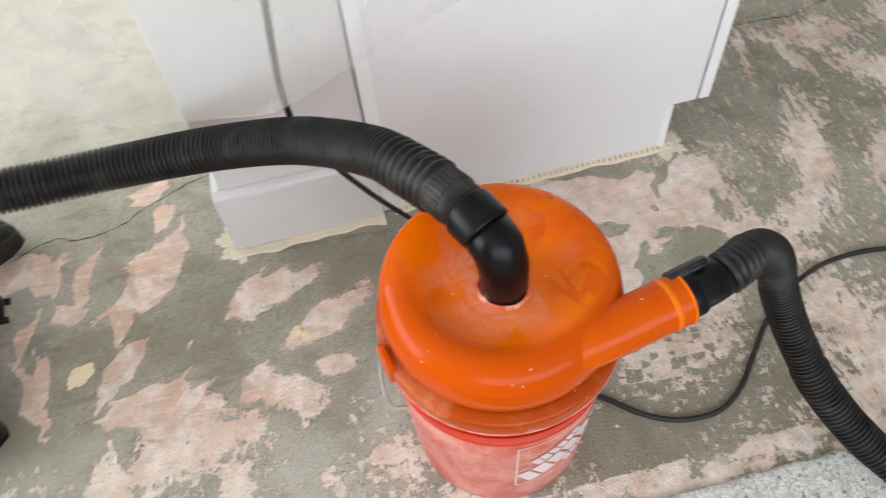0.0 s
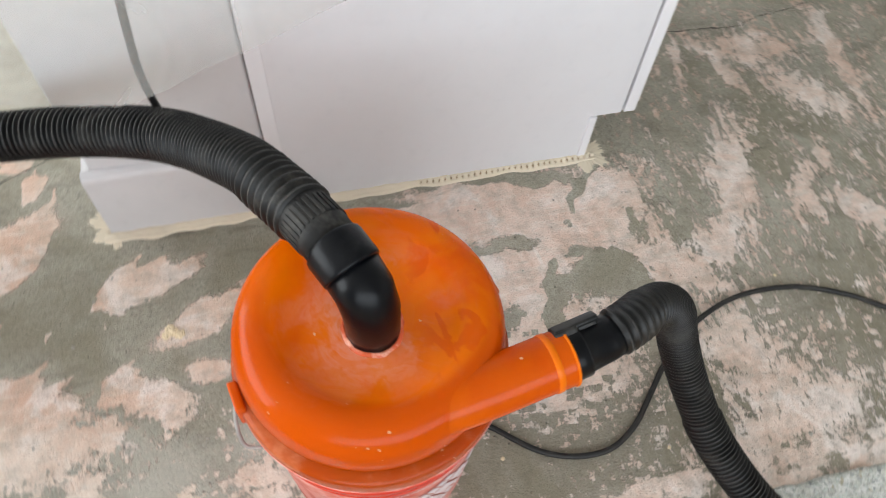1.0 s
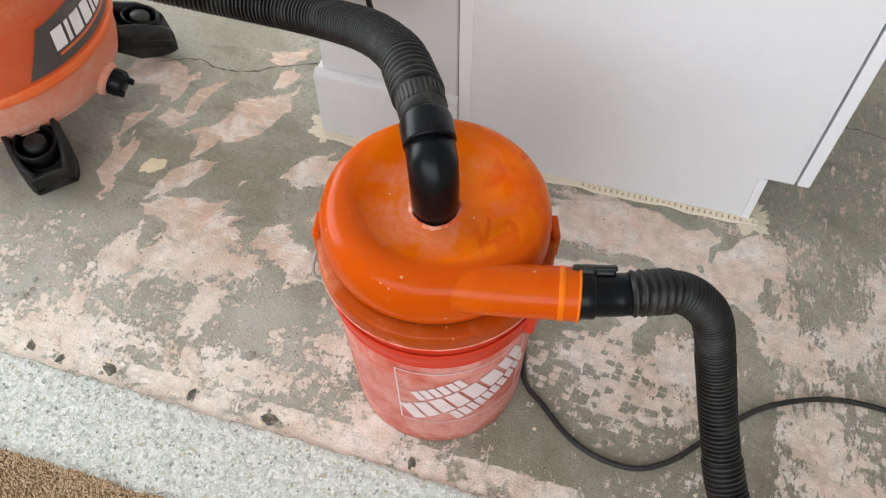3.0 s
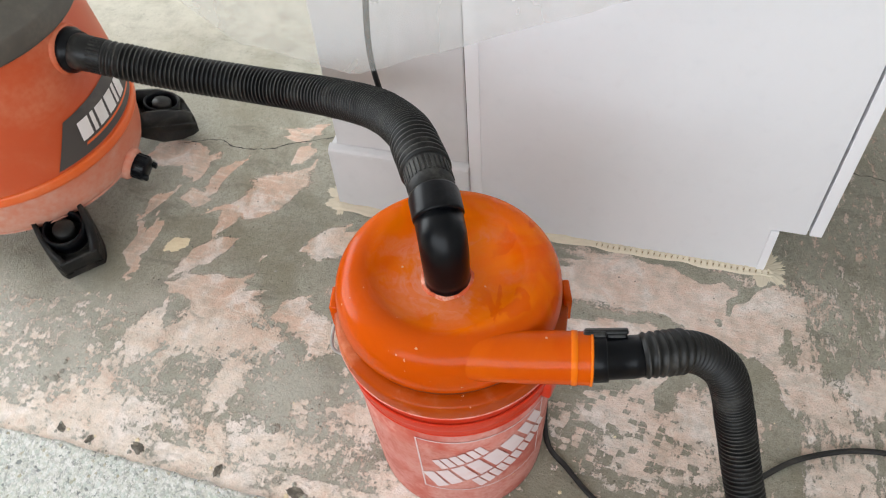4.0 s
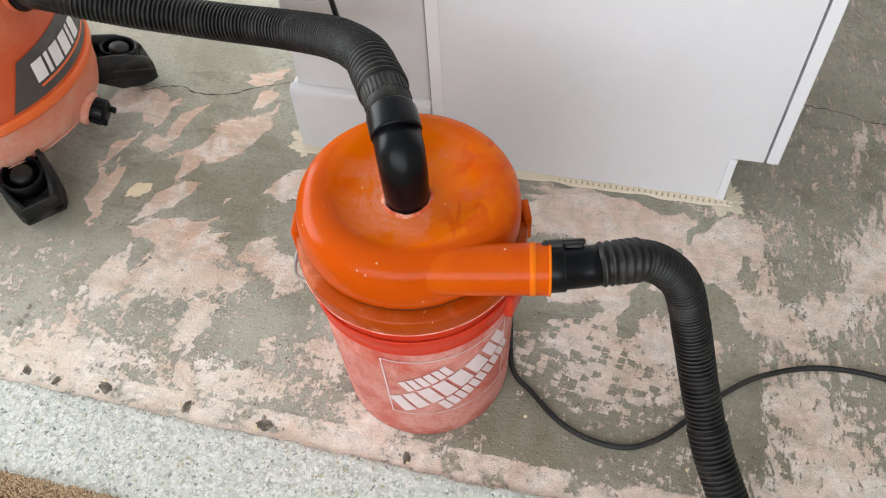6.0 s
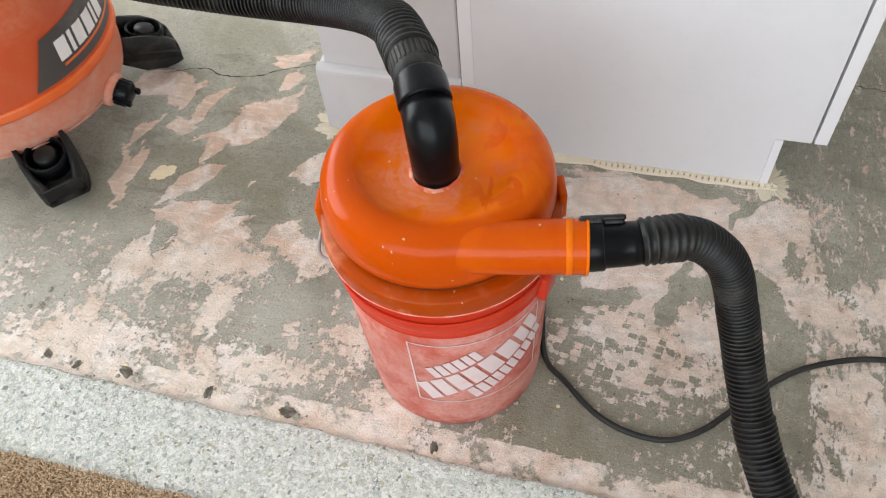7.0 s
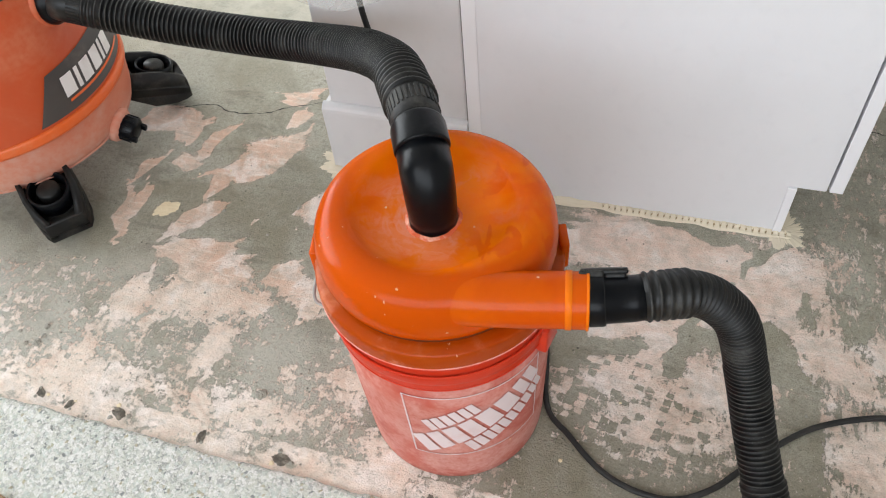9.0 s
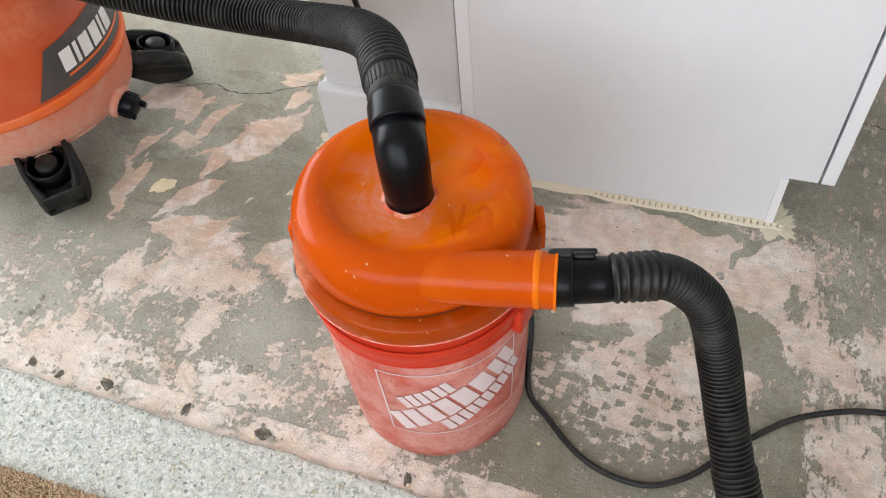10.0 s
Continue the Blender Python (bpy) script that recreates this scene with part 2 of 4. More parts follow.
    grey = n.mix(n.math("MULTIPLY", behind, n.ramp(n.noise(14, 8, 0.7), 0.3, 0.62, 0.3, 0.8)), grey, srgb(212, 207, 192))
    # near west side lightened too, window light put into the slab colour
    grey = n.mix(n.math("MULTIPLY", n.math("MULTIPLY", near, n.ramp(wiped, 0.0, 1.0, 0.45, 0.0)), n.ramp(n.noise(7, 5), 0.35, 0.6, 0.3, 1.0)), grey, srgb(212, 211, 202))
    tone = n.ramp(n.noise(3.2, 4, warp=0.5), 0.38, 0.62)
    pink = n.mix(tone, srgb(222, 184, 160), srgb(232, 208, 190))
    pink = n.mix(n.math("MULTIPLY", wiped, 0.75), pink, srgb(242, 220, 208))
    pink = n.mix(n.math("MULTIPLY", n.math("MULTIPLY", near, n.ramp(wiped, 0.0, 1.0, 1.0, 0.35)), 0.72), pink, srgb(244, 232, 219))
    # brushed lighter and darker, thick and thin
    streaks = n.noise(30, 8, 0.7, n.mapped(rot=(0, 0, radians(-16)), scale=(0.5, 4.0, 1)))
    pink = n.mix(n.math("MULTIPLY", n.ramp(streaks, 0.5, 0.62), 0.5), pink, srgb(248, 236, 226))
    cloud = n.noise(11, 6, 0.62, warp=1.1)
    pink = n.mix(n.math("MULTIPLY", n.ramp(cloud, 0.50, 0.64), 0.7), pink, srgb(252, 242, 236))
    pink = n.mix(n.math("MULTIPLY", n.ramp(cloud, 0.50, 0.36), 0.5), pink, srgb(214, 180, 158))
    pink = n.mix(n.math("MULTIPLY", n.ramp(chunk, 0.5, 0.68), 0.35), pink, srgb(244, 237, 228))
    pink = n.mix(n.math("MULTIPLY", n.ramp(grit, 0.5, 0.64), 0.22), pink, srgb(178, 154, 138))
    thin = n.ramp(n.noise(22, 8, 0.7, n.mapped(rot=(0, 0, radians(24)), scale=(0.6, 1.8, 1)), 0.7), 0.56, 0.72)
    mask = n.math("MULTIPLY", mask, n.math("SUBTRACT", 1.0, n.math("MULTIPLY", thin, 0.55)))
    base = n.mix(mask, grey, pink)
    # dark pits
    pits = n.ramp(n.cells(52), 0.02, 0.13, 1.0, 0.0)
    pits = n.math("MULTIPLY", pits, n.ramp(n.noise(9, 2), 0.42, 0.55))
    base = n.mix(n.math("MULTIPLY", pits, 0.8), base, srgb(74, 70, 62))
    n.colour(base).rough(n.ramp(fine, 0.3, 0.7, 0.7, 0.9))
    height = n.math("ADD", n.math("MULTIPLY", mask, 0.45), n.math("MULTIPLY", fine, 0.8))
    height = n.math("ADD", height, n.math("MULTIPLY", drag, 0.5))
    height = n.math("SUBTRACT", height, n.math("MULTIPLY", pits, 0.8))
    return n.bump(n.math("ADD", height, n.math("MULTIPLY", grit, 0.6)), 0.0028, 1.0).mat


def pad_material():
    n = Nodes("grey_rebond_foam", 0.95, spec=0.2)
    torn = n.add("ShaderNodeVectorMath", operation="MULTIPLY_ADD")
    wob = n.add("ShaderNodeTexNoise")
    n.put(wob.inputs["Vector"], n.pos)
    wob.inputs["Scale"].default_value, wob.inputs["Detail"].default_value = 150.0, 5.0
    n.put(torn.inputs[0], wob.outputs["Color"]), n.put(torn.inputs[1], (0.008, 0.008, 0.008)), n.put(torn.inputs[2], n.pos)
    c = n.cells(225, out="Color", where=torn.outputs[0])
    s = n.add("ShaderNodeSeparateColor")
    n.put(s.inputs[0], c)
    chip = n.mix(n.ramp(s.outputs[0], 0.05, 0.8), srgb(232, 234, 224), srgb(255, 255, 251))
    chip = n.mix(n.math("MULTIPLY", n.math("GREATER_THAN", s.outputs[1], 0.78), 0.35), chip, srgb(196, 212, 204))
    chip = n.mix(n.math("MULTIPLY", n.math("GREATER_THAN", s.outputs[0], 0.92), 0.5), chip, srgb(158, 163, 158))
    chip = n.mix(n.math("MULTIPLY", n.math("GREATER_THAN", s.outputs[1], 0.98), 0.7), chip, srgb(112, 118, 122))
    chip = n.mix(n.math("MULTIPLY", n.math("GREATER_THAN", s.outputs[2], 0.975), 0.6), chip, srgb(184, 170, 120))
    shreds = n.noise(420, 5, 0.8)
    chip = n.mix(n.math("MULTIPLY", n.ramp(shreds, 0.42, 0.72), 0.4), chip, srgb(146, 148, 138))
    crevice = n.ramp(n.cells(225, "DISTANCE_TO_EDGE", torn.outputs[0]), 0.0, 0.10, 1.0, 0.0)
    crevice = n.math("MULTIPLY", crevice, n.ramp(n.noise(90, 4, 0.7), 0.45, 0.62))
    chip = n.mix(n.math("MULTIPLY", crevice, 0.55), chip, srgb(104, 106, 98))
    chip = n.mix(n.math("MULTIPLY", n.ramp(n.noise(24, 3), 0.45, 0.7), 0.2), chip, srgb(204, 216, 202))
    n.colour(chip)
    rise = n.math("SUBTRACT", n.math("ADD", n.noise(380, 6, 0.8), s.outputs[2]), n.math("MULTIPLY", crevice, 0.8))
    return n.bump(rise, 0.0035, 0.9).mat


def carpet_material():
    n = Nodes("tan_loop_carpet", 1.0, spec=0.1)
    info = n.add("ShaderNodeNewGeometry")
    f = n.math("ADD", n.math("MULTIPLY", info.outputs["Random Per Island"], 0.7), n.math("MULTIPLY", n.noise(12, 3), 0.4))
    n.colour(n.mix(f, srgb(158, 130, 102), srgb(214, 190, 160)))
    return n.mat


def sheet_material():
    n = Nodes("clear_plastic_film", 0.18)
    n.b.inputs["Base Color"].default_value = (0.60, 0.60, 0.575, 1)
    thin = n.add("ShaderNodeBsdfTransparent")
    mix = n.add("ShaderNodeMixShader")
    fres = n.noise(5, 4, warp=1.0)
    n.put(mix.inputs[0], n.ramp(fres, 0.3, 0.75, 0.24, 0.44))
    n.t.links.new(thin.outputs[0], mix.inputs[1])
    n.t.links.new(n.b.outputs[0], mix.inputs[2])
    n.t.links.new(mix.outputs[0], n.t.nodes["Material Output"].inputs["Surface"])
    n.bump(n.noise(7, 2, warp=0.6), 0.02, 0.35)
    return n.mat


def glow_plastic(name, col, dusty, dust, rough, through, ring=None, gloss=0.2, channel=None):
    """Orange plastic that lets some light through, with a film of dust."""
    n = Nodes(name, rough)
    a = n.noise(11, 6, 0.6, warp=0.8)
    b = n.noise(150, 4, 0.65)
    sep = n.add("ShaderNodeSeparateXYZ")
    n.put(sep.inputs[0], n.pos)
    x, y = sep.outputs["X"], sep.outputs["Y"]
    r = n.math("SQRT", n.math("ADD", n.math("MULTIPLY", x, x), n.math("MULTIPLY", y, y)))
    # wiped round and round the axis
    about = n.add("ShaderNodeCombineXYZ")
    n.put(about.inputs[0], n.math("MULTIPLY", n.math("DIVIDE", x, r), 1.3))
    n.put(about.inputs[1], n.math("MULTIPLY", n.math("DIVIDE", y, r), 1.3))
    n.put(about.inputs[2], n.math("MULTIPLY", r, 46.0))
    swirl = n.noise(1.5, 6, 0.62, about.outputs[0], 0.9)
    f = n.math("MULTIPLY", n.ramp(a, *dust), n.ramp(b, 0.25, 0.65, 0.45, 1.0))
    deep = tuple(c * k for c, k in zip(col[:3], (0.84, 0.58, 0.6))) + (1,)
    lively = tuple(min(1.0, c * k) for c, k in zip(col[:3], (1.0, 1.45, 1.0))) + (1,)
    tint = n.mix(n.math("MULTIPLY", n.ramp(n.noise(6, 4, 0.6, warp=0.6), 0.42, 0.62), 0.6), col, deep)
    tint = n.mix(n.math("MULTIPLY", n.ramp(n.noise(8, 4, 0.55, warp=1.0), 0.44, 0.64), 0.55 if ring else 0.2), tint, lively)
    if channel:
        # deeper tint round the front: the channel's unlit hollow put into the colour
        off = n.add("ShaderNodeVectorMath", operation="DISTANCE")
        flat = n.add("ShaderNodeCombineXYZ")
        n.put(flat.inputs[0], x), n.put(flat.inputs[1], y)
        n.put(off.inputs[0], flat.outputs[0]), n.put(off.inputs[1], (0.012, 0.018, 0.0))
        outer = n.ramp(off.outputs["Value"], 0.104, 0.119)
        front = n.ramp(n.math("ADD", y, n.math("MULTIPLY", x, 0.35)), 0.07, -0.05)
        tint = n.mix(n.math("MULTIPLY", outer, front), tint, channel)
    if ring:
        # thumb marks wiped clean on one side, and fine dust gathered round the outlet
        marks = n.ramp(n.noise(26, 3, 0.5, n.mapped(rot=(0, 0, 0.5), scale=(1.3, 0.8, 1)), 0.5), 0.53, 0.59)
        tint = n.mix(n.math("MULTIPLY", n.math("MULTIPLY", marks, n.ramp(x, 0.03, 0.07)), 0.65), tint, deep)
        rr = n.math("ADD", r, n.math("MULTIPLY", n.math("SUBTRACT", swirl, 0.5), 0.12))
        blot = n.noise(11, 5, 0.58, warp=0.7)
        haze = n.math("MULTIPLY", n.ramp(rr, ring[0], ring[1], 1.0, 0.0), n.ramp(blot, 0.44, 0.55, 0.08, 1.0))
        haze = n.math("MULTIPLY", haze, n.ramp(swirl, 0.42, 0.56, 0.4, 1.0))
        f = n.math("MAXIMUM", f, n.math("MULTIPLY", haze, n.ramp(b, 0.3, 0.62, 0.6, 0.85)))
    tint = n.mix(f, tint, dusty)
    # crumbs of dust, of many sizes
    jitter = n.add("ShaderNodeVectorMath", operation="MULTIPLY_ADD")
    wob = n.add("ShaderNodeTexNoise")
    n.put(wob.inputs["Vector"], n.pos)
    wob.inputs["Scale"].default_value = 320.0
    n.put(jitter.inputs[0], wob.outputs["Color"]), n.put(jitter.inputs[1], (0.004, 0.004, 0.004)), n.put(jitter.inputs[2], n.pos)
    grains = n.add("ShaderNodeTexVoronoi")
    n.put(grains.inputs["Vector"], jitter.outputs[0])
    grains.inputs["Scale"].default_value = 95.0
    pick = n.add("ShaderNodeSeparateColor")
    n.put(pick.inputs[0], grains.outputs["Color"])
    size = n.ramp(pick.outputs[0], 0.66, 1.0, 0.0, 0.155)
    specks = n.math("MULTIPLY", n.math("LESS_THAN", grains.outputs["Distance"], size), n.ramp(n.noise(14, 3), 0.46, 0.6))
    tint = n.mix(n.math("MULTIPLY", specks, 0.8), tint, srgb(252, 214, 168))
    n.colour(tint).rough(n.ramp(f, 0, 1, rough, 0.6))
    n.b.inputs["Specular IOR Level"].default_value = 0.1
    n.b.inputs["Coat Weight"].default_value = gloss
    n.put(n.b.inputs["Coat Roughness"], n.ramp(f, 0.0, 0.8, 0.035, 0.45))
    n.bump(n.math("ADD", n.math("ADD", n.math("MULTIPLY", swirl, 0.5), b), n.math("MULTIPLY", n.noise(26, 2), 1.5)), 0.0007, 0.4)
    soft = n.add("ShaderNodeBsdfTranslucent")
    n.put(soft.inputs["Color"], tint)
    mix = n.add("ShaderNodeMixShader")
    mix.inputs[0].default_value = through
    n.t.links.new(n.b.outputs[0], mix.inputs[1])
    n.t.links.new(soft.outputs[0], mix.inputs[2])
    n.t.links.new(mix.outputs[0], n.t.nodes["Material Output"].inputs["Surface"])
    return n.mat


SLAB = slab_material()
PAD = pad_material()
CARPET = carpet_material()
SHEET = sheet_material()
WALL = paint("white_wall_paint", srgb(218, 217, 219), 0.5)
ROOM = paint("pale_room_paint", srgb(222, 221, 218), 0.8)
PANEL = paint("white_cabinet_paint", srgb(232, 232, 236), 0.4, 0.05)
TRIM = paint("white_trim_paint", srgb(240, 240, 244), 0.35, 0.03)
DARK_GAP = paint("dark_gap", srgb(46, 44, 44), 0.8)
GAP_SHADE = paint("joint_shade", srgb(96, 92, 90), 0.85)
GLUE = paint("cream_adhesive", srgb(232, 220, 198), 0.85, 0.16)
GROOVE = paint("brown_glue_groove", srgb(176, 156, 126), 0.9)
BLACK = plastic("black_hose_plastic", srgb(13, 14, 15), srgb(78, 76, 72), 0.40, (0.50, 0.80), 22, spec=0.36)
# lighter copy of the hose black: light on the rib crests, as colour
LIT_CREST = plastic("lit_hose_crest", srgb(36, 36, 37), srgb(94, 92, 88), 0.5, (0.45, 0.78), 24, spec=0.36)
GLOSS = plastic("black_gloss_plastic", srgb(10, 12, 16), srgb(54, 55, 58), 0.28, (0.54, 0.86), 16, spec=0.18)
CUFF = plastic("black_dusty_cuff", srgb(20, 20, 21), srgb(92, 90, 86), 0.5, (0.46, 0.76), 18, spec=0.28)
CORD = plastic("black_cord_rubber", srgb(24, 23, 23), srgb(70, 66, 62), 0.55, (0.45, 0.8), 20)
CASTER = plastic("black_caster_plastic", srgb(20, 20, 20), srgb(74, 70, 64), 0.45, (0.45, 0.8), 18, spec=0.3)
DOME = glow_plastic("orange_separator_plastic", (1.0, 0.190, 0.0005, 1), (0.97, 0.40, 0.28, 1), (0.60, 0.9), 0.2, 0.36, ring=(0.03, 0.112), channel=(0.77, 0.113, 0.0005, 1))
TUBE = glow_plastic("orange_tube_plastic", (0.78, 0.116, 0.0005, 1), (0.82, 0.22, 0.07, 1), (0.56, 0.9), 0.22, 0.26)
# skirt orange darkened: the lid's shadow over it is part of this colour
SKIRT = glow_plastic("shaded_orange_skirt", (0.50, 0.070, 0.002, 1), (0.72, 0.24, 0.11, 1), (0.48, 0.8), 0.25, 0.2)
SEAM = glow_plastic("bright_orange_band", (1.0, 0.23, 0.005, 1), (0.95, 0.3, 0.08, 1), (0.7, 0.9), 0.35, 0.25)
BAND = glow_plastic("red_orange_rim", (0.72, 0.050, 0.018, 1), (0.74, 0.24, 0.18, 1), (0.52, 0.8), 0.3, 0.18)
PAIL = glow_plastic("dusty_orange_pail", (0.60, 0.120, 0.085, 1), (0.74, 0.36, 0.31, 1), (0.28, 0.62), 0.5, 0.14, gloss=0.15)
DUST_LINE = plastic("pale_pink_dust", srgb(224, 112, 92), srgb(236, 176, 164), 0.85, (0.40, 0.62), 40)
PRINT = plastic("white_print", srgb(226, 208, 210), srgb(216, 168, 162), 0.5, (0.5, 0.8), 18)
DRUM = plastic("orange_drum_plastic", srgb(192, 78, 36), srgb(204, 122, 88), 0.42, (0.38, 0.72), 6)
DRUM_LOW = plastic("dusty_orange_drum_foot", srgb(200, 112, 82), srgb(204, 156, 138), 0.55, (0.3, 0.6), 6)
DRUM_RIM = plastic("orange_drum_rim", srgb(222, 98, 38), srgb(216, 130, 88), 0.35, (0.5, 0.8), 9)
CHARCOAL = plastic("charcoal_label", srgb(72, 68, 66), srgb(112, 104, 98), 0.5, (0.5, 0.8), 10)
LID_GREY = plastic("dark_grey_vacuum_lid", srgb(78, 74, 68), srgb(120, 112, 100), 0.6, (0.4, 0.7), 8)
LABEL_WHITE = plastic("white_label_print", srgb(232, 228, 226), srgb(210, 200, 196), 0.5)
STEEL = plastic("galvanised_wire", srgb(170, 168, 164), srgb(130, 126, 120), 0.4)
CREAM = plastic("cream_chip", srgb(232, 216, 184), srgb(206, 188, 156), 0.85)
STONE = plastic("grey_crumb", srgb(160, 156, 146), srgb(110, 104, 96), 0.9)
PIT = plastic("dark_broken_concrete", srgb(84, 79, 71), srgb(150, 142, 130), 0.95, (0.4, 0.66), 70)


# ---- building helpers ----
def thing(name, label, category, at=(0, 0, 0), group="", kind=""):
    ob = new(name)
    ob.location = at
    ob.empty_display_size = 0.05
    return tagged(ob, label, category, group, kind)


def finish(name, bm, material, smooth=True):
    bmesh.ops.recalc_face_normals(bm, faces=bm.faces)
    data = bpy.data.meshes.new(name)
    bm.to_mesh(data)
    bm.free()
    data.materials.append(material)
    for p in data.polygons:
        p.use_smooth = smooth
    return data


def part(name, bm, material, parent, label="", smooth=True):
    ob = new(name, finish(name, bm, material, smooth))
    ob.parent = parent
    return tagged(ob, label)


def solid(name, bm, material, label="", category="", kind="", group="", smooth=False):
    return tagged(new(name, finish(name, bm, material, smooth)), label, category, group, kind)


def box(x0, x1, y0, y1, z0, z1, bevel=0.0, bm=None):
    own = bmesh.new()
    bmesh.ops.create_cube(own, size=1.0, matrix=Matrix.Translation(((x0 + x1) / 2, (y0 + y1) / 2, (z0 + z1) / 2)) @ Matrix.Diagonal((x1 - x0, y1 - y0, z1 - z0, 1)))
    if bevel:
        bmesh.ops.bevel(own, geom=own.edges[:], offset=bevel, segments=2, affect="EDGES", profile=0.6)
    if bm is None:
        return own
    data = bpy.data.meshes.new("tmp")
    own.to_mesh(data)
    own.free()
    bm.from_mesh(data)
    bpy.data.meshes.remove(data)
    return bm


def turned(profile, segments=96, closed=False):
    """A body of revolution about z from (radius, height) pairs."""
    bm = bmesh.new()
    rings = []
    for r, z in profile:
        rings.append([bm.verts.new((r * math.cos(2 * math.pi * i / segments), r * math.sin(2 * math.pi * i / segments), z)) for i in range(segments)])
    pairs = list(zip(rings, rings[1:])) + ([(rings[-1], rings[0])] if closed else [])
    for a, b in pairs:
        for i in range(segments):
            j = (i + 1) % segments
            bm.faces.new((a[i], a[j], b[j], b[i]))
    return bm


def smooth_profile(points, n=5):
    pts = [Vector((r, z, 0)) for r, z in points]
    return [(p.x, p.y) for p in spline(pts, n)]


def spline(pts, n=12):
    pts = [Vector(p) for p in pts]
    c = [2 * pts[0] - pts[1], *pts, 2 * pts[-1] - pts[-2]]
    out = []
    for i in range(1, len(c) - 2):
        a, b, d, e = c[i - 1:i + 3]
        for k in range(n):
            u = k / n
            out.append(0.5 * (2 * b + (d - a) * u + (2 * a - 5 * b + 4 * d - e) * u * u + (3 * b - a - 3 * d + e) * u ** 3))
    return out + [pts[-1]]


class Way:
    """A smooth path, walked by length."""

    def __init__(self, pts, n=40):
        self.p = spline(pts, n)
        self.s = [0.0]
        for a, b in zip(self.p, self.p[1:]):
            self.s.append(self.s[-1] + (b - a).length)
        self.length = self.s[-1]

    def at(self, s):
        s = min(max(s, 0), self.length)
        i = min(int(np.searchsorted(self.s, s, side="right")) - 1, len(self.p) - 2)
        u = (s - self.s[i]) / max(self.s[i + 1] - self.s[i], 1e-9)
        return self.p[i].lerp(self.p[i + 1], u)

    def ahead(self, s):
        return (self.at(s + 0.004) - self.at(s - 0.004)).normalized()


def swept(way, stations, segments=28, caps=True, inner=0.0):
    """A tube along a way from (length, radius) stations; inner: the wall's thickness at open ends."""
    bm = bmesh.new()
    rings, side = [], None
    if inner:
        stations = [(stations[0][0] + 0.02, stations[0][1] - inner), (stations[0][0], stations[0][1] - inner), *stations,
                    (stations[-1][0], stations[-1][1] - inner), (stations[-1][0] - 0.02, stations[-1][1] - inner)]
    for s, r, *_ in stations:
        c, d = way.at(s), way.ahead(s)
        side = (side - d * side.dot(d)).normalized() if side else d.orthogonal().normalized()
        up = d.cross(side)
        rings.append([bm.verts.new(c + r * (math.cos(a) * side + math.sin(a) * up)) for a in (2 * math.pi * i / segments for i in range(segments))])
    for k, (a, b) in enumerate(zip(rings, rings[1:])):
        for i in range(segments):
            j = (i + 1) % segments
            bm.faces.new((a[i], a[j], b[j], b[i])).material_index = len(stations[k]) - 2
    if caps and not inner:
        bm.faces.new(rings[0][::-1]), bm.faces.new(rings[-1])
    return bm


def ribs(s0, s1, radius, depth, pitch):
    """Stations of a corrugated hose: rounded ribs with narrow grooves."""
    out, k = [], int((s1 - s0) / pitch)
    step = (s1 - s0) / k
    rng = random.Random(4)
    for i in range(k):
        d = depth * rng.uniform(0.8, 1.15)
        for u, g in ((0.0, 1.0), (0.22, 0.95), (0.32, 0.3), (0.42, 0.04), (0.58, 0.04), (0.68, 0.3), (0.78, 0.95)):
            out.append((s0 + (i + u) * step, radius - d * g, 1) if g == 0.04 and u < 0.5 else (s0 + (i + u) * step, radius - d * g))
    return out + [(s1, radius - depth)]


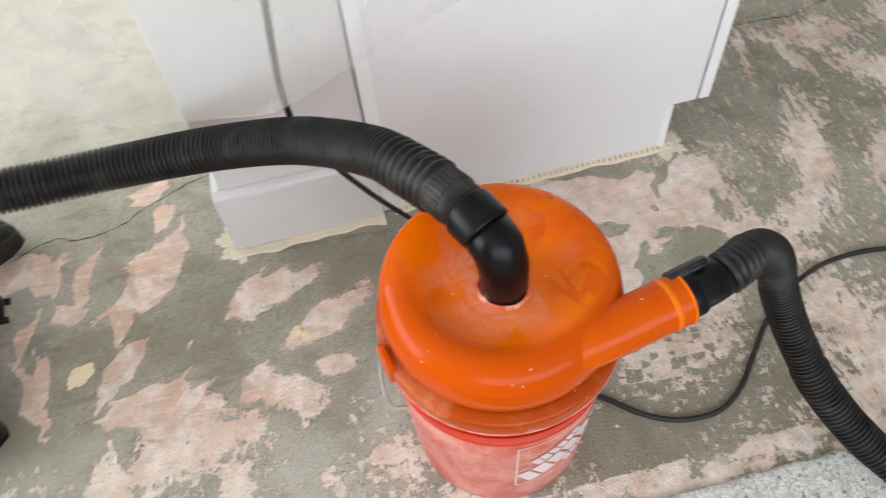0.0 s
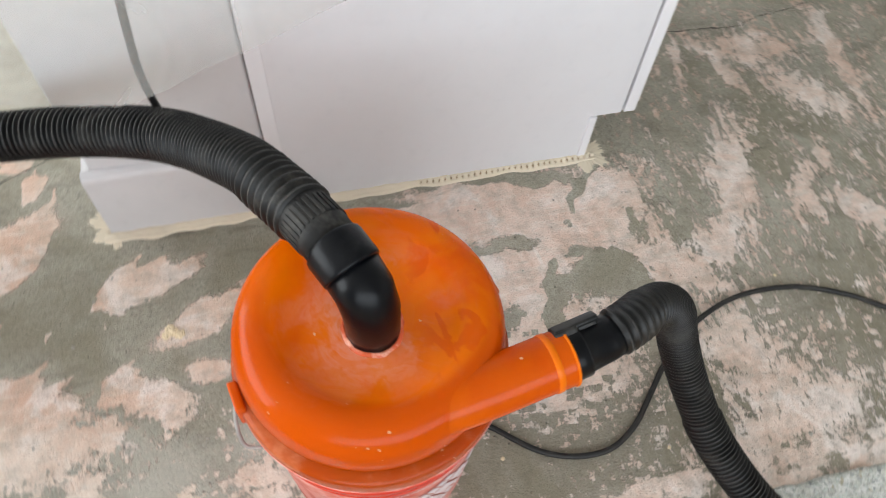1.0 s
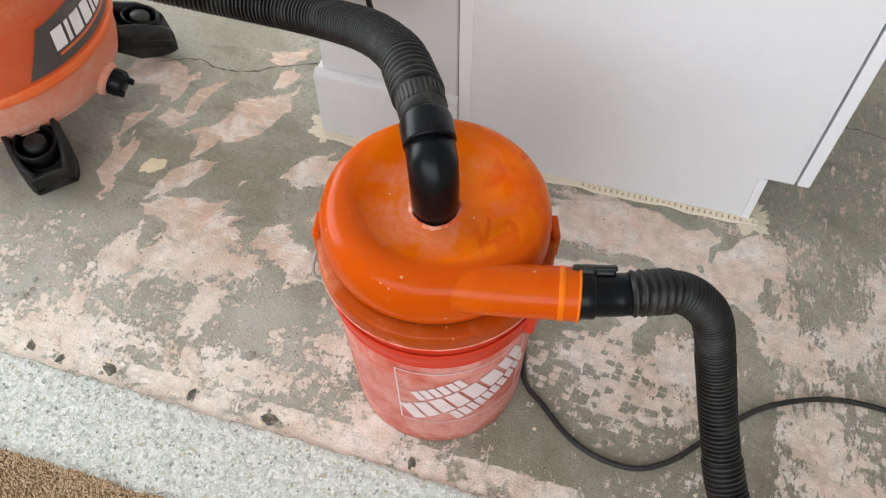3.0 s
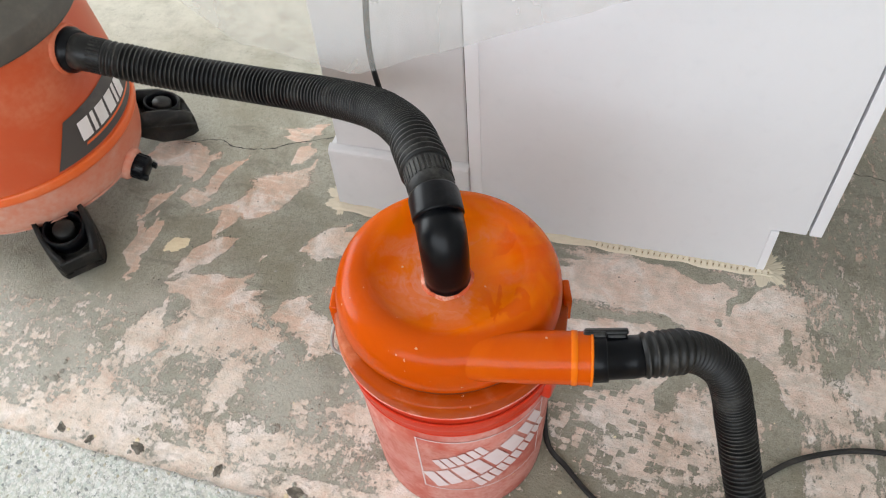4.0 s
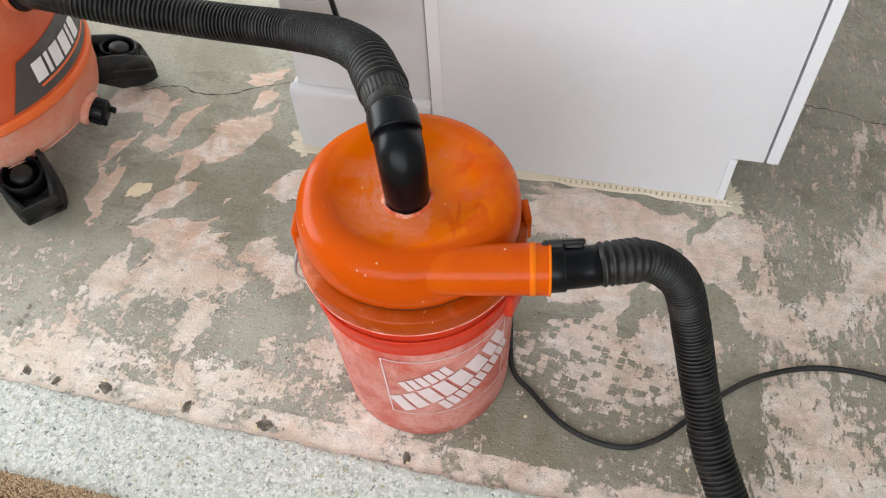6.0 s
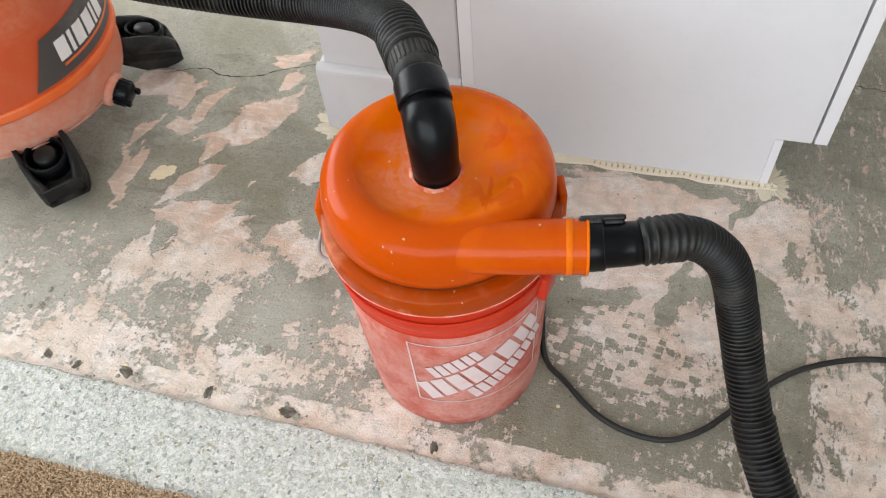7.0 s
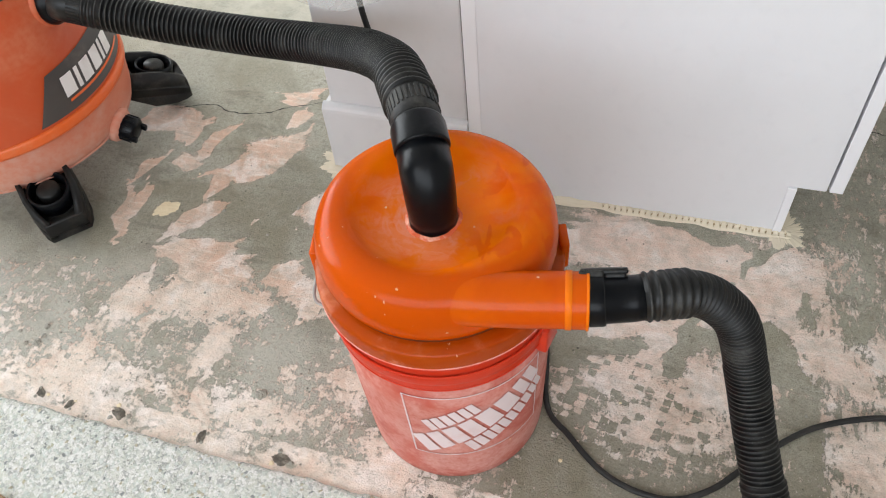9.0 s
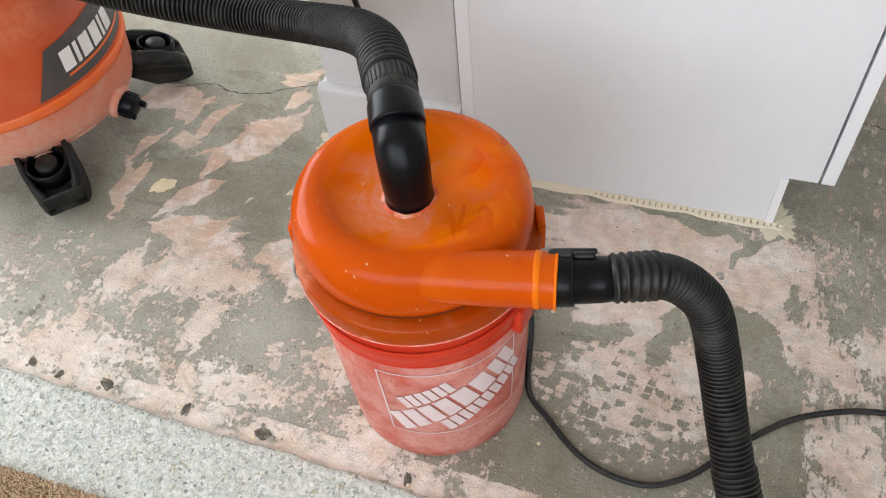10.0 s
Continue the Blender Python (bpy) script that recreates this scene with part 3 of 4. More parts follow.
# ---- the setting ----
def build_room():
    xs = np.r_[np.linspace(WEST, -1.8, 8)[:-1], np.arange(-1.8, 1.0, 0.008), np.linspace(1.0, EAST, 8)]
    ys = np.r_[np.linspace(SOUTH, -0.7, 8)[:-1], np.arange(-0.7, 0.9, 0.008), np.linspace(0.9, NORTH, 8)]
    gx, gy = np.meshgrid(xs, ys)
    flat = np.c_[gx.ravel(), gy.ravel()]
    ids = np.arange(len(flat)).reshape(gx.shape)
    quads = np.stack([ids[:-1, :-1], ids[:-1, 1:], ids[1:, 1:], ids[1:, :-1]], -1).reshape(-1, 4)
    data = bpy.data.meshes.new("floor")
    data.from_pydata([(x, y, 0.0) for x, y in flat.tolist()], [], quads.tolist())
    data.materials.append(SLAB)
    # how much adhesive is left, by the strokes of the trowel
    wander = np.array([(noise.noise((x * 17, y * 17, 0)) + 0.5 * noise.noise((x * 45, y * 45, 1)), noise.noise((x * 17, y * 17, 7)) + 0.5 * noise.noise((x * 45, y * 45, 8))) for x, y in flat.tolist()])
    spot = flat + 0.016 * wander
    left = np.full(len(flat), -0.75)
    for x, y, turn, long, wide in STROKES_EAST + STROKES_NEAR:
        c, s = math.cos(radians(turn)), math.sin(radians(turn))
        d = spot - (x, y)
        left = np.maximum(left, 1 - np.hypot((d @ (c, s)) / long, (d @ (-s, c)) / wide))
    for k, (x, y, turn, long, wide) in enumerate(SMEARS + LEAVES_FAR + LEAVES_NEAR):
        c, s = math.cos(radians(turn)), math.sin(radians(turn))
        d = spot - (x, y)
        u, v = (d @ (c, s)) / long, (d @ (-s, c)) / wide
        # bristles pull the ends out, and the stroke bends a little
        v = v + 0.35 * math.sin(k * 2.3) * (u * u - 0.4)
        u = u * (1 + 0.22 * np.sin(v * 5.0 + k) + 0.14 * np.sin(v * 13.0 + 2 * k))
        left = np.maximum(left, np.minimum(0.9, 2.0 * (1 - np.hypot(u, v))))
    for x, y, turn, long, wide in BARE:
        c, s = math.cos(radians(turn)), math.sin(radians(turn))
        d = spot - (x, y)
        left = left - 0.9 * np.clip(1.3 - np.hypot((d @ (c, s)) / long, (d @ (-s, c)) / wide), 0, 1)
    for x, y, r, wide, turn0, turn1, much in SWIPES:
        d = spot - (x, y)
        turn = np.degrees(np.arctan2(d[:, 1], d[:, 0])) % 360
        fade = np.clip(np.minimum(turn - turn0, turn1 - turn) / 12, 0, 1)
        left = left + much * fade * np.clip(1.6 - 1.6 * np.abs(np.hypot(d[:, 0], d[:, 1]) - r) / wide, 0, 1)
    data.attributes.new("residue", "FLOAT", "POINT").data.foreach_set("value", left.astype(np.float32))
    tagged(new("floor", data), "bare grey concrete slab with torn pink adhesive residue", "floor", kind="structure")
    bm = box(WEST - 0.15, WEST, SOUTH, -1.35, 0, HIGH)
    box(WEST - 0.15, WEST, 2.15, NORTH, 0, HIGH, bm=bm)
    box(WEST - 0.15, WEST, -1.35, 2.15, 2.28, HIGH, bm=bm)
    solid("wall_west", bm, ROOM, "plain pale painted wall with a wide opening", "wall", "structure")
    bm = box(WEST - 0.15, -2.05, SOUTH - 0.15, SOUTH, 0, HIGH)
    box(1.45, EAST + 0.15, SOUTH - 0.15, SOUTH, 0, HIGH, bm=bm)
    box(-2.05, 1.45, SOUTH - 0.15, SOUTH, 0, 0.8, bm=bm)
    box(-2.05, 1.45, SOUTH - 0.15, SOUTH, 2.28, HIGH, bm=bm)
    solid("wall_south", bm, ROOM, "plain pale painted wall with a window opening", "wall", "structure")
    solid("wall_east", box(EAST, EAST + 0.15, SOUTH, NORTH, 0, HIGH), ROOM, "plain pale painted wall", "wall", "structure")
    solid("wall_north", box(WEST - 0.15, EAST + 0.15, NORTH, NORTH + 0.15, 0, HIGH), ROOM, "plain pale painted wall", "wall", "structure")
    solid("ceiling", box(WEST - 0.15, EAST + 0.15, SOUTH - 0.15, NORTH + 0.15, HIGH, HIGH + 0.1), ROOM, "plain white ceiling", "ceiling", "structure")


build_room()

# the short wall behind the cabinet, its baseboard and corner trim
WALL_X0, WALL_X1 = -0.803, -0.5418
solid("wall_stub", box(WALL_X0, WALL_X1, 0.006, 1.5, 0, 1.06, 0.004), WALL, "white painted end of a short partition wall", "wall", "structure")


def baseboard():
    ob = thing("baseboard", "white painted baseboard wrapped round the wall end", "baseboard", kind="structure")

    def run(a, b, into):
        bm = bmesh.new()
        a, b, into = Vector(a), Vector(b), Vector(into)
        ends = []
        for p in (a, b):
            ends.append([bm.verts.new(p + into * d + Vector((0, 0, z))) for d, z in ((0, 0.004), (0.0155, 0.004), (0.0155, 0.143), (0.0145, 0.149), (0.011, 0.154), (0.005, 0.157), (0, 0.158))])
        k = len(ends[0])
        for i in range(k):
            j = (i + 1) % k
            bm.faces.new((ends[0][i], ends[0][j], ends[1][j], ends[1][i]))
        bm.faces.new(ends[0]), bm.faces.new(ends[1])
        return bm

    part("front_board", run((WALL_X0 - 0.014, 0.0055, 0), (WALL_X1 + 0.001, 0.0055, 0), (0, -1, 0)), WALL, ob, smooth=False)
    part("side_board", run((WALL_X0 - 0.0005, 0.006, 0), (WALL_X0 - 0.0005, 1.5, 0), (-1, 0, 0)), WALL, ob, smooth=False)


baseboard()


def cabinet():
    ob = thing("base_cabinet", "white painted base cabinet with a plain end panel", "cabinet")
    # end panel with its toe notch
    bm = bmesh.new()
    outline = ((-0.519, 0.004), (0.0, 0.004), (0.0, 0.112), (0.0565, 0.112), (0.0565, 0.885), (-0.519, 0.885))
    face = bm.faces.new([bm.verts.new((x, 0.0, z)) for x, z in outline])
    moved = bmesh.ops.extrude_face_region(bm, geom=[face])
    bmesh.ops.translate(bm, vec=(0, 0.018, 0), verts=[v for v in moved["geom"] if isinstance(v, bmesh.types.BMVert)])
    bmesh.ops.bevel(bm, geom=bm.edges[:], offset=0.0012, segments=2, affect="EDGES")
    part("end_panel", bm, PANEL, ob, smooth=False)
    part("toe_kick", box(-0.001, 0.013, -0.003, 1.5, 0.004, 0.1115, 0.001), TRIM, ob, smooth=False)
    part("cabinet_door", box(0.0605, 0.081, -0.001, 0.45, 0.113, 0.88, 0.0015), TRIM, ob, smooth=False)
    part("cabinet_door", box(0.0605, 0.081, 0.454, 0.9, 0.113, 0.88, 0.0015), TRIM, ob, smooth=False)
    # near-black carcass colour stands for the shade seen through the door gap
    part("carcass", box(-0.515, 0.0575, 0.0185, 1.5, 0.1125, 0.88), DARK_GAP, ob, "cabinet carcass darkened to paint the shade in the gaps", smooth=False)
    part("top_board", box(-0.519, 0.058, 0.0, 1.5, 0.8855, 0.9, 0.002), PANEL, ob, smooth=False)


cabinet()
bm = box(-0.540, -0.517, -0.0015, 0.011, 0.004, 1.06, 0.001)
solid("corner_trim", bm, TRIM, "narrow white trim strip between wall and cabinet", "trim", "structure")
# dark strip added in the recess, standing for the shadow beside the trim
solid("trim_gap", box(-0.5417, -0.5402, 0.001, 0.0055, 0.159, 1.06), GAP_SHADE, "thin dark strip painting the shade in the joint beside the trim", "joint", "structure")


def ridge(name, x0, x1, y0, depth, high, seed, label, slots=True):
    """A torn bead of old adhesive along the foot of a panel."""
    bm = bmesh.new()
    rng = random.Random(seed)
    n = int(abs(x1 - x0) / 0.0012)
    prof = ((0.0, 1.0), (0.25, 0.95), (0.5, 0.6), (0.75, 0.42), (1.0, 0.0))
    rows = []
    for i in range(n + 1):
        x = x0 + (x1 - x0) * i / n
        w = depth * (0.8 + 0.5 * noise.noise(Vector((x * 18, seed, 0))))
        h = high * (0.75 + 0.6 * noise.noise(Vector((x * 35, seed, 3))))
        cut = slots and i % 9 < 2 and noise.noise(Vector((x * 9, seed, 8))) > (0.25 if x < -0.3 else -0.3)
        row = []
        for k, (u, v) in enumerate(prof):
            z = h * v * (1 + 0.3 * noise.noise(Vector((x * 90, u * 9, seed))))
            if cut and 0 < k < 3:
                z *= 0.25
            row.append(bm.verts.new((x, y0 - w * u, max(z, 0.0) + (0.0006 if k < 4 else -0.001))))
        rows.append(row)
    for a, b in zip(rows, rows[1:]):
        for k in range(len(prof) - 1):
            f = bm.faces.new((a[k], b[k], b[k + 1], a[k + 1]))
            f.material_index = 1 if slots and 0 < k < 2 and a[k].co.z < 0.0022 else 0
    ob = solid(name, bm, GLUE, label, "adhesive", smooth=False)
    ob.data.materials.append(GROOVE)
    return ob


ridge("adhesive_ridge", -0.52, 0.03, 0.001, 0.021, 0.007, 2, "cream ridge of torn adhesive along the cabinet panel")
ridge("adhesive_ridge", -0.83, -0.54, -0.009, 0.024, 0.006, 5, "cream smear of adhesive along the baseboard", False)


def fan(name, cx, cy, r, turn0, turn1, seed, label):
    """A low smear of adhesive spread from a corner."""
    bm = bmesh.new()
    n, k = 160, 9
    rows = []
    for i in range(n + 1):
        a = radians(turn0 + (turn1 - turn0) * i / n)
        reach = r * (0.6 + 0.3 * noise.noise(Vector((a * 2.2, seed, 1))) + 0.22 * noise.noise(Vector((a * 6, seed, 2))) + 0.14 * noise.noise(Vector((a * 17, seed, 5))))
        rows.append([bm.verts.new((cx + reach * u * math.cos(a), cy + reach * u * math.sin(a), 0.0025 * (1 - u) ** 1.5 * (1 + 0.5 * noise.noise(Vector((a * 14, u * 4, seed)))) + 0.0006 - 0.0012 * (u > 0.99))) for u in (j / k for j in range(k + 1))])
    for a, b in zip(rows, rows[1:]):
        for j in range(k):
            if j == 0:
                continue
            bm.faces.new((a[j], b[j], b[j + 1], a[j + 1]))
    solid(name, bm, GLUE, label, "adhesive", smooth=True)


fan("adhesive_smear", 0.012, 0.006, 0.068, -125, 100, 3, "cream fan of dried adhesive at the cabinet corner")
fan("adhesive_smear", -0.806, 0.01, 0.075, -85, -250, 9, "cream smear of dried adhesive at the wall corner")


# ---- carpet pad and carpet ----
def pad_and_carpet():
    rng = random.Random(8)
    bm = bmesh.new()
    xs = [-1.9 + 0.008 * i for i in range(int(3.2 / 0.008) + 1)]
    ys = [0.0, 0.002, 0.006, *[0.014 + 0.01 * i for i in range(17)]]
    rows = []
    for x in xs:
        edge = -0.622 - 0.008 * (x + 0.9) + 0.004 * noise.noise(Vector((x * 30, 0, 0))) + 0.006 * noise.noise(Vector((x * 7, 2, 0)))
        row = []
        for k, d in enumerate(ys):
            z = 0.0 if k == 0 else 0.009 + 0.0022 * noise.noise(Vector((x * 70, d * 70, 1))) + 0.0014 * noise.noise(Vector((x * 160, d * 160, 5)))
            if k == 1:
                z *= 0.7
            row.append(bm.verts.new((x, edge - d + 0.0015 * noise.noise(Vector((x * 110, d * 90, 7))), z)))
        rows.append(row)
    for a, b in zip(rows, rows[1:]):
        for k in range(len(ys) - 1):
            bm.faces.new((a[k], b[k], b[k + 1], a[k + 1]))
    solid("carpet_pad", bm, PAD, "grey speckled foam carpet padding on the slab", "carpet pad", smooth=True)
    bm = bmesh.new()
    y0 = -0.768
    bm.faces.new([bm.verts.new(p) for p in ((WEST, SOUTH, 0.012), (EAST, SOUTH, 0.012), (EAST, y0 - 0.004, 0.012), (WEST, y0 - 0.004, 0.012))])
    solid("carpet_backing", bm, CARPET, "tan carpet laid back over its padding", "carpet", "structure")
    verts, faces = [], []
    for _ in range(26000):
        x, d = rng.uniform(-1.35, -0.45), rng.random() ** 1.3 * 0.24
        y = y0 - d + 0.004 * noise.noise(Vector((x * 25, 0, 9)))
        h, w = rng.uniform(0.005, 0.008), rng.uniform(0.0015, 0.0023)
        a, lean = rng.uniform(0, 6.28), rng.uniform(0, 0.005)
        c = len(verts)
        for k in range(3):
            verts.append((x + w * math.cos(a + 2.09 * k), y + w * math.sin(a + 2.09 * k), 0.0105))
        for k in range(3):
            verts.append((x + 0.9 * w * math.cos(a + 0.4 + 2.09 * k) + lean * math.cos(a), y + 0.9 * w * math.sin(a + 0.4 + 2.09 * k) + lean * math.sin(a), 0.012 + 0.7 * h))
        verts.append((x + 1.3 * lean * math.cos(a), y + 1.3 * lean * math.sin(a), 0.012 + h))
        for k in range(3):
            j = (k + 1) % 3
            faces += [(c + k, c + j, c + 3 + j, c + 3 + k), (c + 3 + k, c + 3 + j, c + 6)]
    data = bpy.data.meshes.new("carpet_pile")
    data.from_pydata(verts, [], faces)
    data.materials.append(CARPET)
    for p in data.polygons:
        p.use_smooth = True
    tagged(new("carpet_pile", data), "short tan twisted carpet pile at a cut edge", "carpet", kind="stuff")


pad_and_carpet()


# ---- bucket with its separator lid ----
AX, AY = -0.447, -0.442


def pail_radius(z):
    return 0.130 + 0.030 * z


def on_pail(turn, z, out=0.0012):
    a, r = radians(turn), pail_radius(z) + out
    return (r * math.cos(a), r * math.sin(a), z)


def decal(place, corners, nu=10, nv=5):
    """A flat print bent over a surface: corners are four (u, v) pairs, place turns (u, v) into a point."""
    bm = bmesh.new()
    a, b, c, d = [Vector((*p, 0)) for p in corners]
    rows = []
    for i in range(nu + 1):
        s = i / nu
        lo, hi = a.lerp(b, s), d.lerp(c, s)
        rows.append([bm.verts.new(place(*lo.lerp(hi, j / nv)[:2])) for j in range(nv + 1)])
    for p, q in zip(rows, rows[1:]):
        for j in range(nv):
            bm.faces.new((p[j], q[j], q[j + 1], p[j + 1]))
    return bm


def bucket():
    ob = thing("bucket", "dusty orange plastic pail with a white printed panel", "bucket", (AX, AY, 0))
    r = pail_radius
    part("body", turned([(0.0, 0.002), (0.115, 0.002), (0.126, 0.0), (0.1295, 0.004), (r(0.02), 0.02), (r(0.1), 0.1), (r(0.2), 0.2), (r(0.283), 0.283), (r(0.283) - 0.003, 0.283), (r(0.1) - 0.003, 0.1), (0.126, 0.008), (0.0, 0.008)]), PAIL, ob, "pink with fine dust")
    part("rim", turned(smooth_profile([(0.1375, 0.271), (0.1402, 0.273), (0.1408, 0.288), (0.1432, 0.290), (0.1436, 0.305), (0.1412, 0.309), (0.1415, 0.334), (0.139, 0.338), (0.133, 0.336), (0.132, 0.29), (0.1375, 0.271)], 4)), BAND, ob, "red orange ribbed rim")
    for rad, z, thick, mat, label in ((0.1442, 0.309, 0.0016, BAND, ""), (0.1418, 0.2895, 0.0011, DUST_LINE, "thin line of pale dust"), (0.1400, 0.2725, 0.0012, BAND, "")):
        part("rim_bead", turned([(rad + thick * math.cos(a), z + thick * math.sin(a)) for a in (math.pi * k / 4 for k in range(8))], 96, True), mat, ob, label)
    # printed frame
    left, right, low, high = -97.0, -18.0, 0.085, 0.250
    deg = 0.0022 / 0.133 * 57.3
    for a, b, c, d in ((left, right, high - 0.0022, high), (left, right, low, low + 0.0022), (left, left + deg, low, high), (right - deg, right, low, high)):
        part("frame_line", decal(on_pail, ((a, c), (b, c), (b, d), (a, d)), 40 if b - a > 5 else 1, 20 if d - c > 0.01 else 1), PRINT, ob)
    # slanted rows of plain bars
    def tilted(u, v):
        # along the slanted writing line, and square to it
        t = radians(33)
        x, z = u * math.cos(t) - v * math.sin(t) * 0.75, 0.089 + u * math.sin(t) + v * math.cos(t)
        return on_pail(left + 9 + x / 0.136 * 57.3, z, 0.0013)

    for u0, v0, high_bar, widths in ((0.040, 0.059, 0.030, (0.028, 0.028, 0.025)), (0.002, 0.004, 0.050, (0.050, 0.052, 0.062, 0.040)), (0.058, -0.034, 0.034, (0.030, 0.026, 0.028, 0.031, 0.026))):
        u = u0
        for w in widths:
            for a, b in ((0.0, 0.40), (0.49, 0.90)):
                part("print_bar", decal(tilted, ((u + w * a, v0), (u + w * b, v0), (u + w * b, v0 + high_bar), (u + w * a, v0 + high_bar)), 4, 6), PRINT, ob)
            u += w
    # bail with its ears
    for side, turn in (("ear", 168), ("ear", -12)):
        a = radians(turn)
        bm = box(-0.006, 0.012, -0.018, 0.018, 0.255, 0.30, 0.004)
        bmesh.ops.transform(bm, matrix=Matrix.Rotation(a, 4, "Z") @ Matrix.Translation((0.137, 0, 0)), verts=bm.verts)
        part(side, bm, BAND, ob)
    way = Way([(-0.142, 0.022, 0.292), (-0.150, 0.004, 0.303), (-0.1555, -0.018, 0.306), (-0.1565, -0.040, 0.298), (-0.151, -0.058, 0.288), (-0.134, -0.062, 0.284)], 8)
    part("bail", swept(way, [(way.length * i / 24, 0.0022) for i in range(25)], 10), STEEL, ob, "bent wire handle")


def separator():
    ob = thing("cyclone_separator", "glossy orange dust separator lid with a side inlet", "dust separator", (AX, AY, 0))
    prof = smooth_profile([(0.025, 0.4255), (0.048, 0.426), (0.066, 0.4285), (0.082, 0.434), (0.094, 0.4405), (0.106, 0.443), (0.118, 0.441), (0.1295, 0.433), (0.137, 0.419), (0.1397, 0.402)], 8)
    rr, zz = [p[0] for p in prof], [p[1] for p in prof]
    seg = 128

    def shell(rows, name, mat, label):
        bm = bmesh.new()
        both = rows + [[Vector((p.x * 0.985, p.y * 0.985, p.z - 0.003)) for p in row] for row in reversed(rows)]
        rings = [[bm.verts.new(p) for p in row] for row in both]
        n = len(rows)
        for a, b in list(zip(rings[:n], rings[1:n])) + list(zip(rings[n:], rings[n + 1:])):
            for k in range(seg):
                m = (k + 1) % seg
                bm.faces.new((a[k], a[m], b[m], b[k]))
        return part(name, bm, mat, ob, label)

    def on_top(x, y):
        return Vector((x, y, float(np.interp(math.hypot(x, y), rr, zz))))

    turns = [2 * math.pi * k / seg for k in range(seg)]
    plate, lip = [], []
    for t in (i / 34 for i in range(35)):
        plate.append([on_top(*((1 - t) * Vector((0.002 + 0.016 * math.cos(a), -0.008 + 0.016 * math.sin(a))) + t * Vector((0.012 + 0.114 * math.cos(a), 0.018 + 0.114 * math.sin(a))))) for a in turns])
    for t in (i / 24 for i in range(25)):
        row = []
        for a in turns:
            edge, rim = Vector((0.012 + 0.114 * math.cos(a), 0.018 + 0.114 * math.sin(a))), Vector((0.1397 * math.cos(a), 0.1397 * math.sin(a)))
            row.append(on_top(*edge.lerp(rim, math.sin(t * math.pi / 2))) + Vector((0, 0, -0.0001 * min(1, t * 4) * (1 - t))))
        lip.append(row)
    for r, z in ((0.1398, 0.395), (0.1397, 0.388), (0.1387, 0.381), (0.137, 0.376)):
        lip.append([Vector((r * math.cos(a), r * math.sin(a), z)) for a in turns])
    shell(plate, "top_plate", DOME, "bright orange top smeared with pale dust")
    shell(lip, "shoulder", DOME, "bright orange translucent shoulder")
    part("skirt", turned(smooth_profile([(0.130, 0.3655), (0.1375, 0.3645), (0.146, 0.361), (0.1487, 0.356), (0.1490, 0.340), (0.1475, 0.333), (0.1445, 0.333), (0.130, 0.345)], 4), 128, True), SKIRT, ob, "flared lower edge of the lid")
    part("dust_line", turned([(0.1478 + 0.0016 * math.cos(a), 0.3345 + 0.0013 * math.sin(a)) for a in (math.pi * k / 4 for k in range(8))], 128, True), DUST_LINE, ob, "pale dust caught on the lower edge")
    # recess ring coloured dark, with the shade under the dome painted in
    part("groove", turned([(0.126, 0.379), (0.1335, 0.379), (0.1325, 0.364), (0.126, 0.364)], 96, True), paint("shaded_orange_groove", (0.22, 0.045, 0.008, 1)), ob)
    # swollen channel that runs round the front and leaves as the inlet tube
    pts = []
    for k in range(15):
        a = radians(172 + 92 * k / 14)
        grow = k / 14
        r = 0.1095 - 0.004 * grow
        pts.append((r * math.cos(a), r * math.sin(a), 0.404 + 0.005 * grow))
    pts += [(0.05, -0.097, 0.411), (0.105, -0.089, 0.414), (0.155, -0.080, 0.4165), (0.187, -0.0745, 0.4175)]
    way = Way(pts, 12)
    full, st = way.length, []
    for i in range(90):
        s = full * i / 89
        u = s / full
        st.append((s, 0.0285 + 0.0015 * min(1, u * 1.6)))
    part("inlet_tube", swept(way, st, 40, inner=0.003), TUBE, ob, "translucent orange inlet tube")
    part("tube_band", swept(way, [(full - 0.024, 0.0302), (full - 0.0235, 0.0309), (full - 0.0175, 0.0309), (full - 0.017, 0.0302)], 48), SEAM, ob, "bright orange ring")
    part("tube_lip", swept(way, [(full - 0.003, 0.0302), (full - 0.0028, 0.0312), (full - 0.0004, 0.0312), (full + 0.0, 0.0302)], 48), SEAM, ob)
    # pull tabs
    for turn in (18, 192):
        bm = box(-0.004, 0.0065, -0.017, 0.017, 0.33, 0.372, 0.003)
        bmesh.ops.transform(bm, matrix=Matrix.Rotation(radians(turn), 4, "Z") @ Matrix.Translation((0.1465, 0, 0)), verts=bm.verts)
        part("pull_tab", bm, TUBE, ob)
    # dust bead round the outlet
    bm = turned([(0.0265, 0.425), (0.0285, 0.4280), (0.0297, 0.4276), (0.0325, 0.4254)], 96)
    bmesh.ops.translate(bm, vec=(0.0025, -0.0085, 0.0003), verts=bm.verts)
    for v in bm.verts:
        k = 1 + 0.05 * noise.noise(v.co * 60) + 0.03 * noise.noise(v.co * 200)
        v.co.x *= k
        v.co.y *= k
        v.co.z += 0.0016 * noise.noise(v.co * 140)
    part("dust_ring", bm, plastic("pale_dust", srgb(210, 92, 54), srgb(242, 186, 164), 0.9, (0.46, 0.64), 60), ob, "pale dust crust")
    return ob


bucket()
separator()

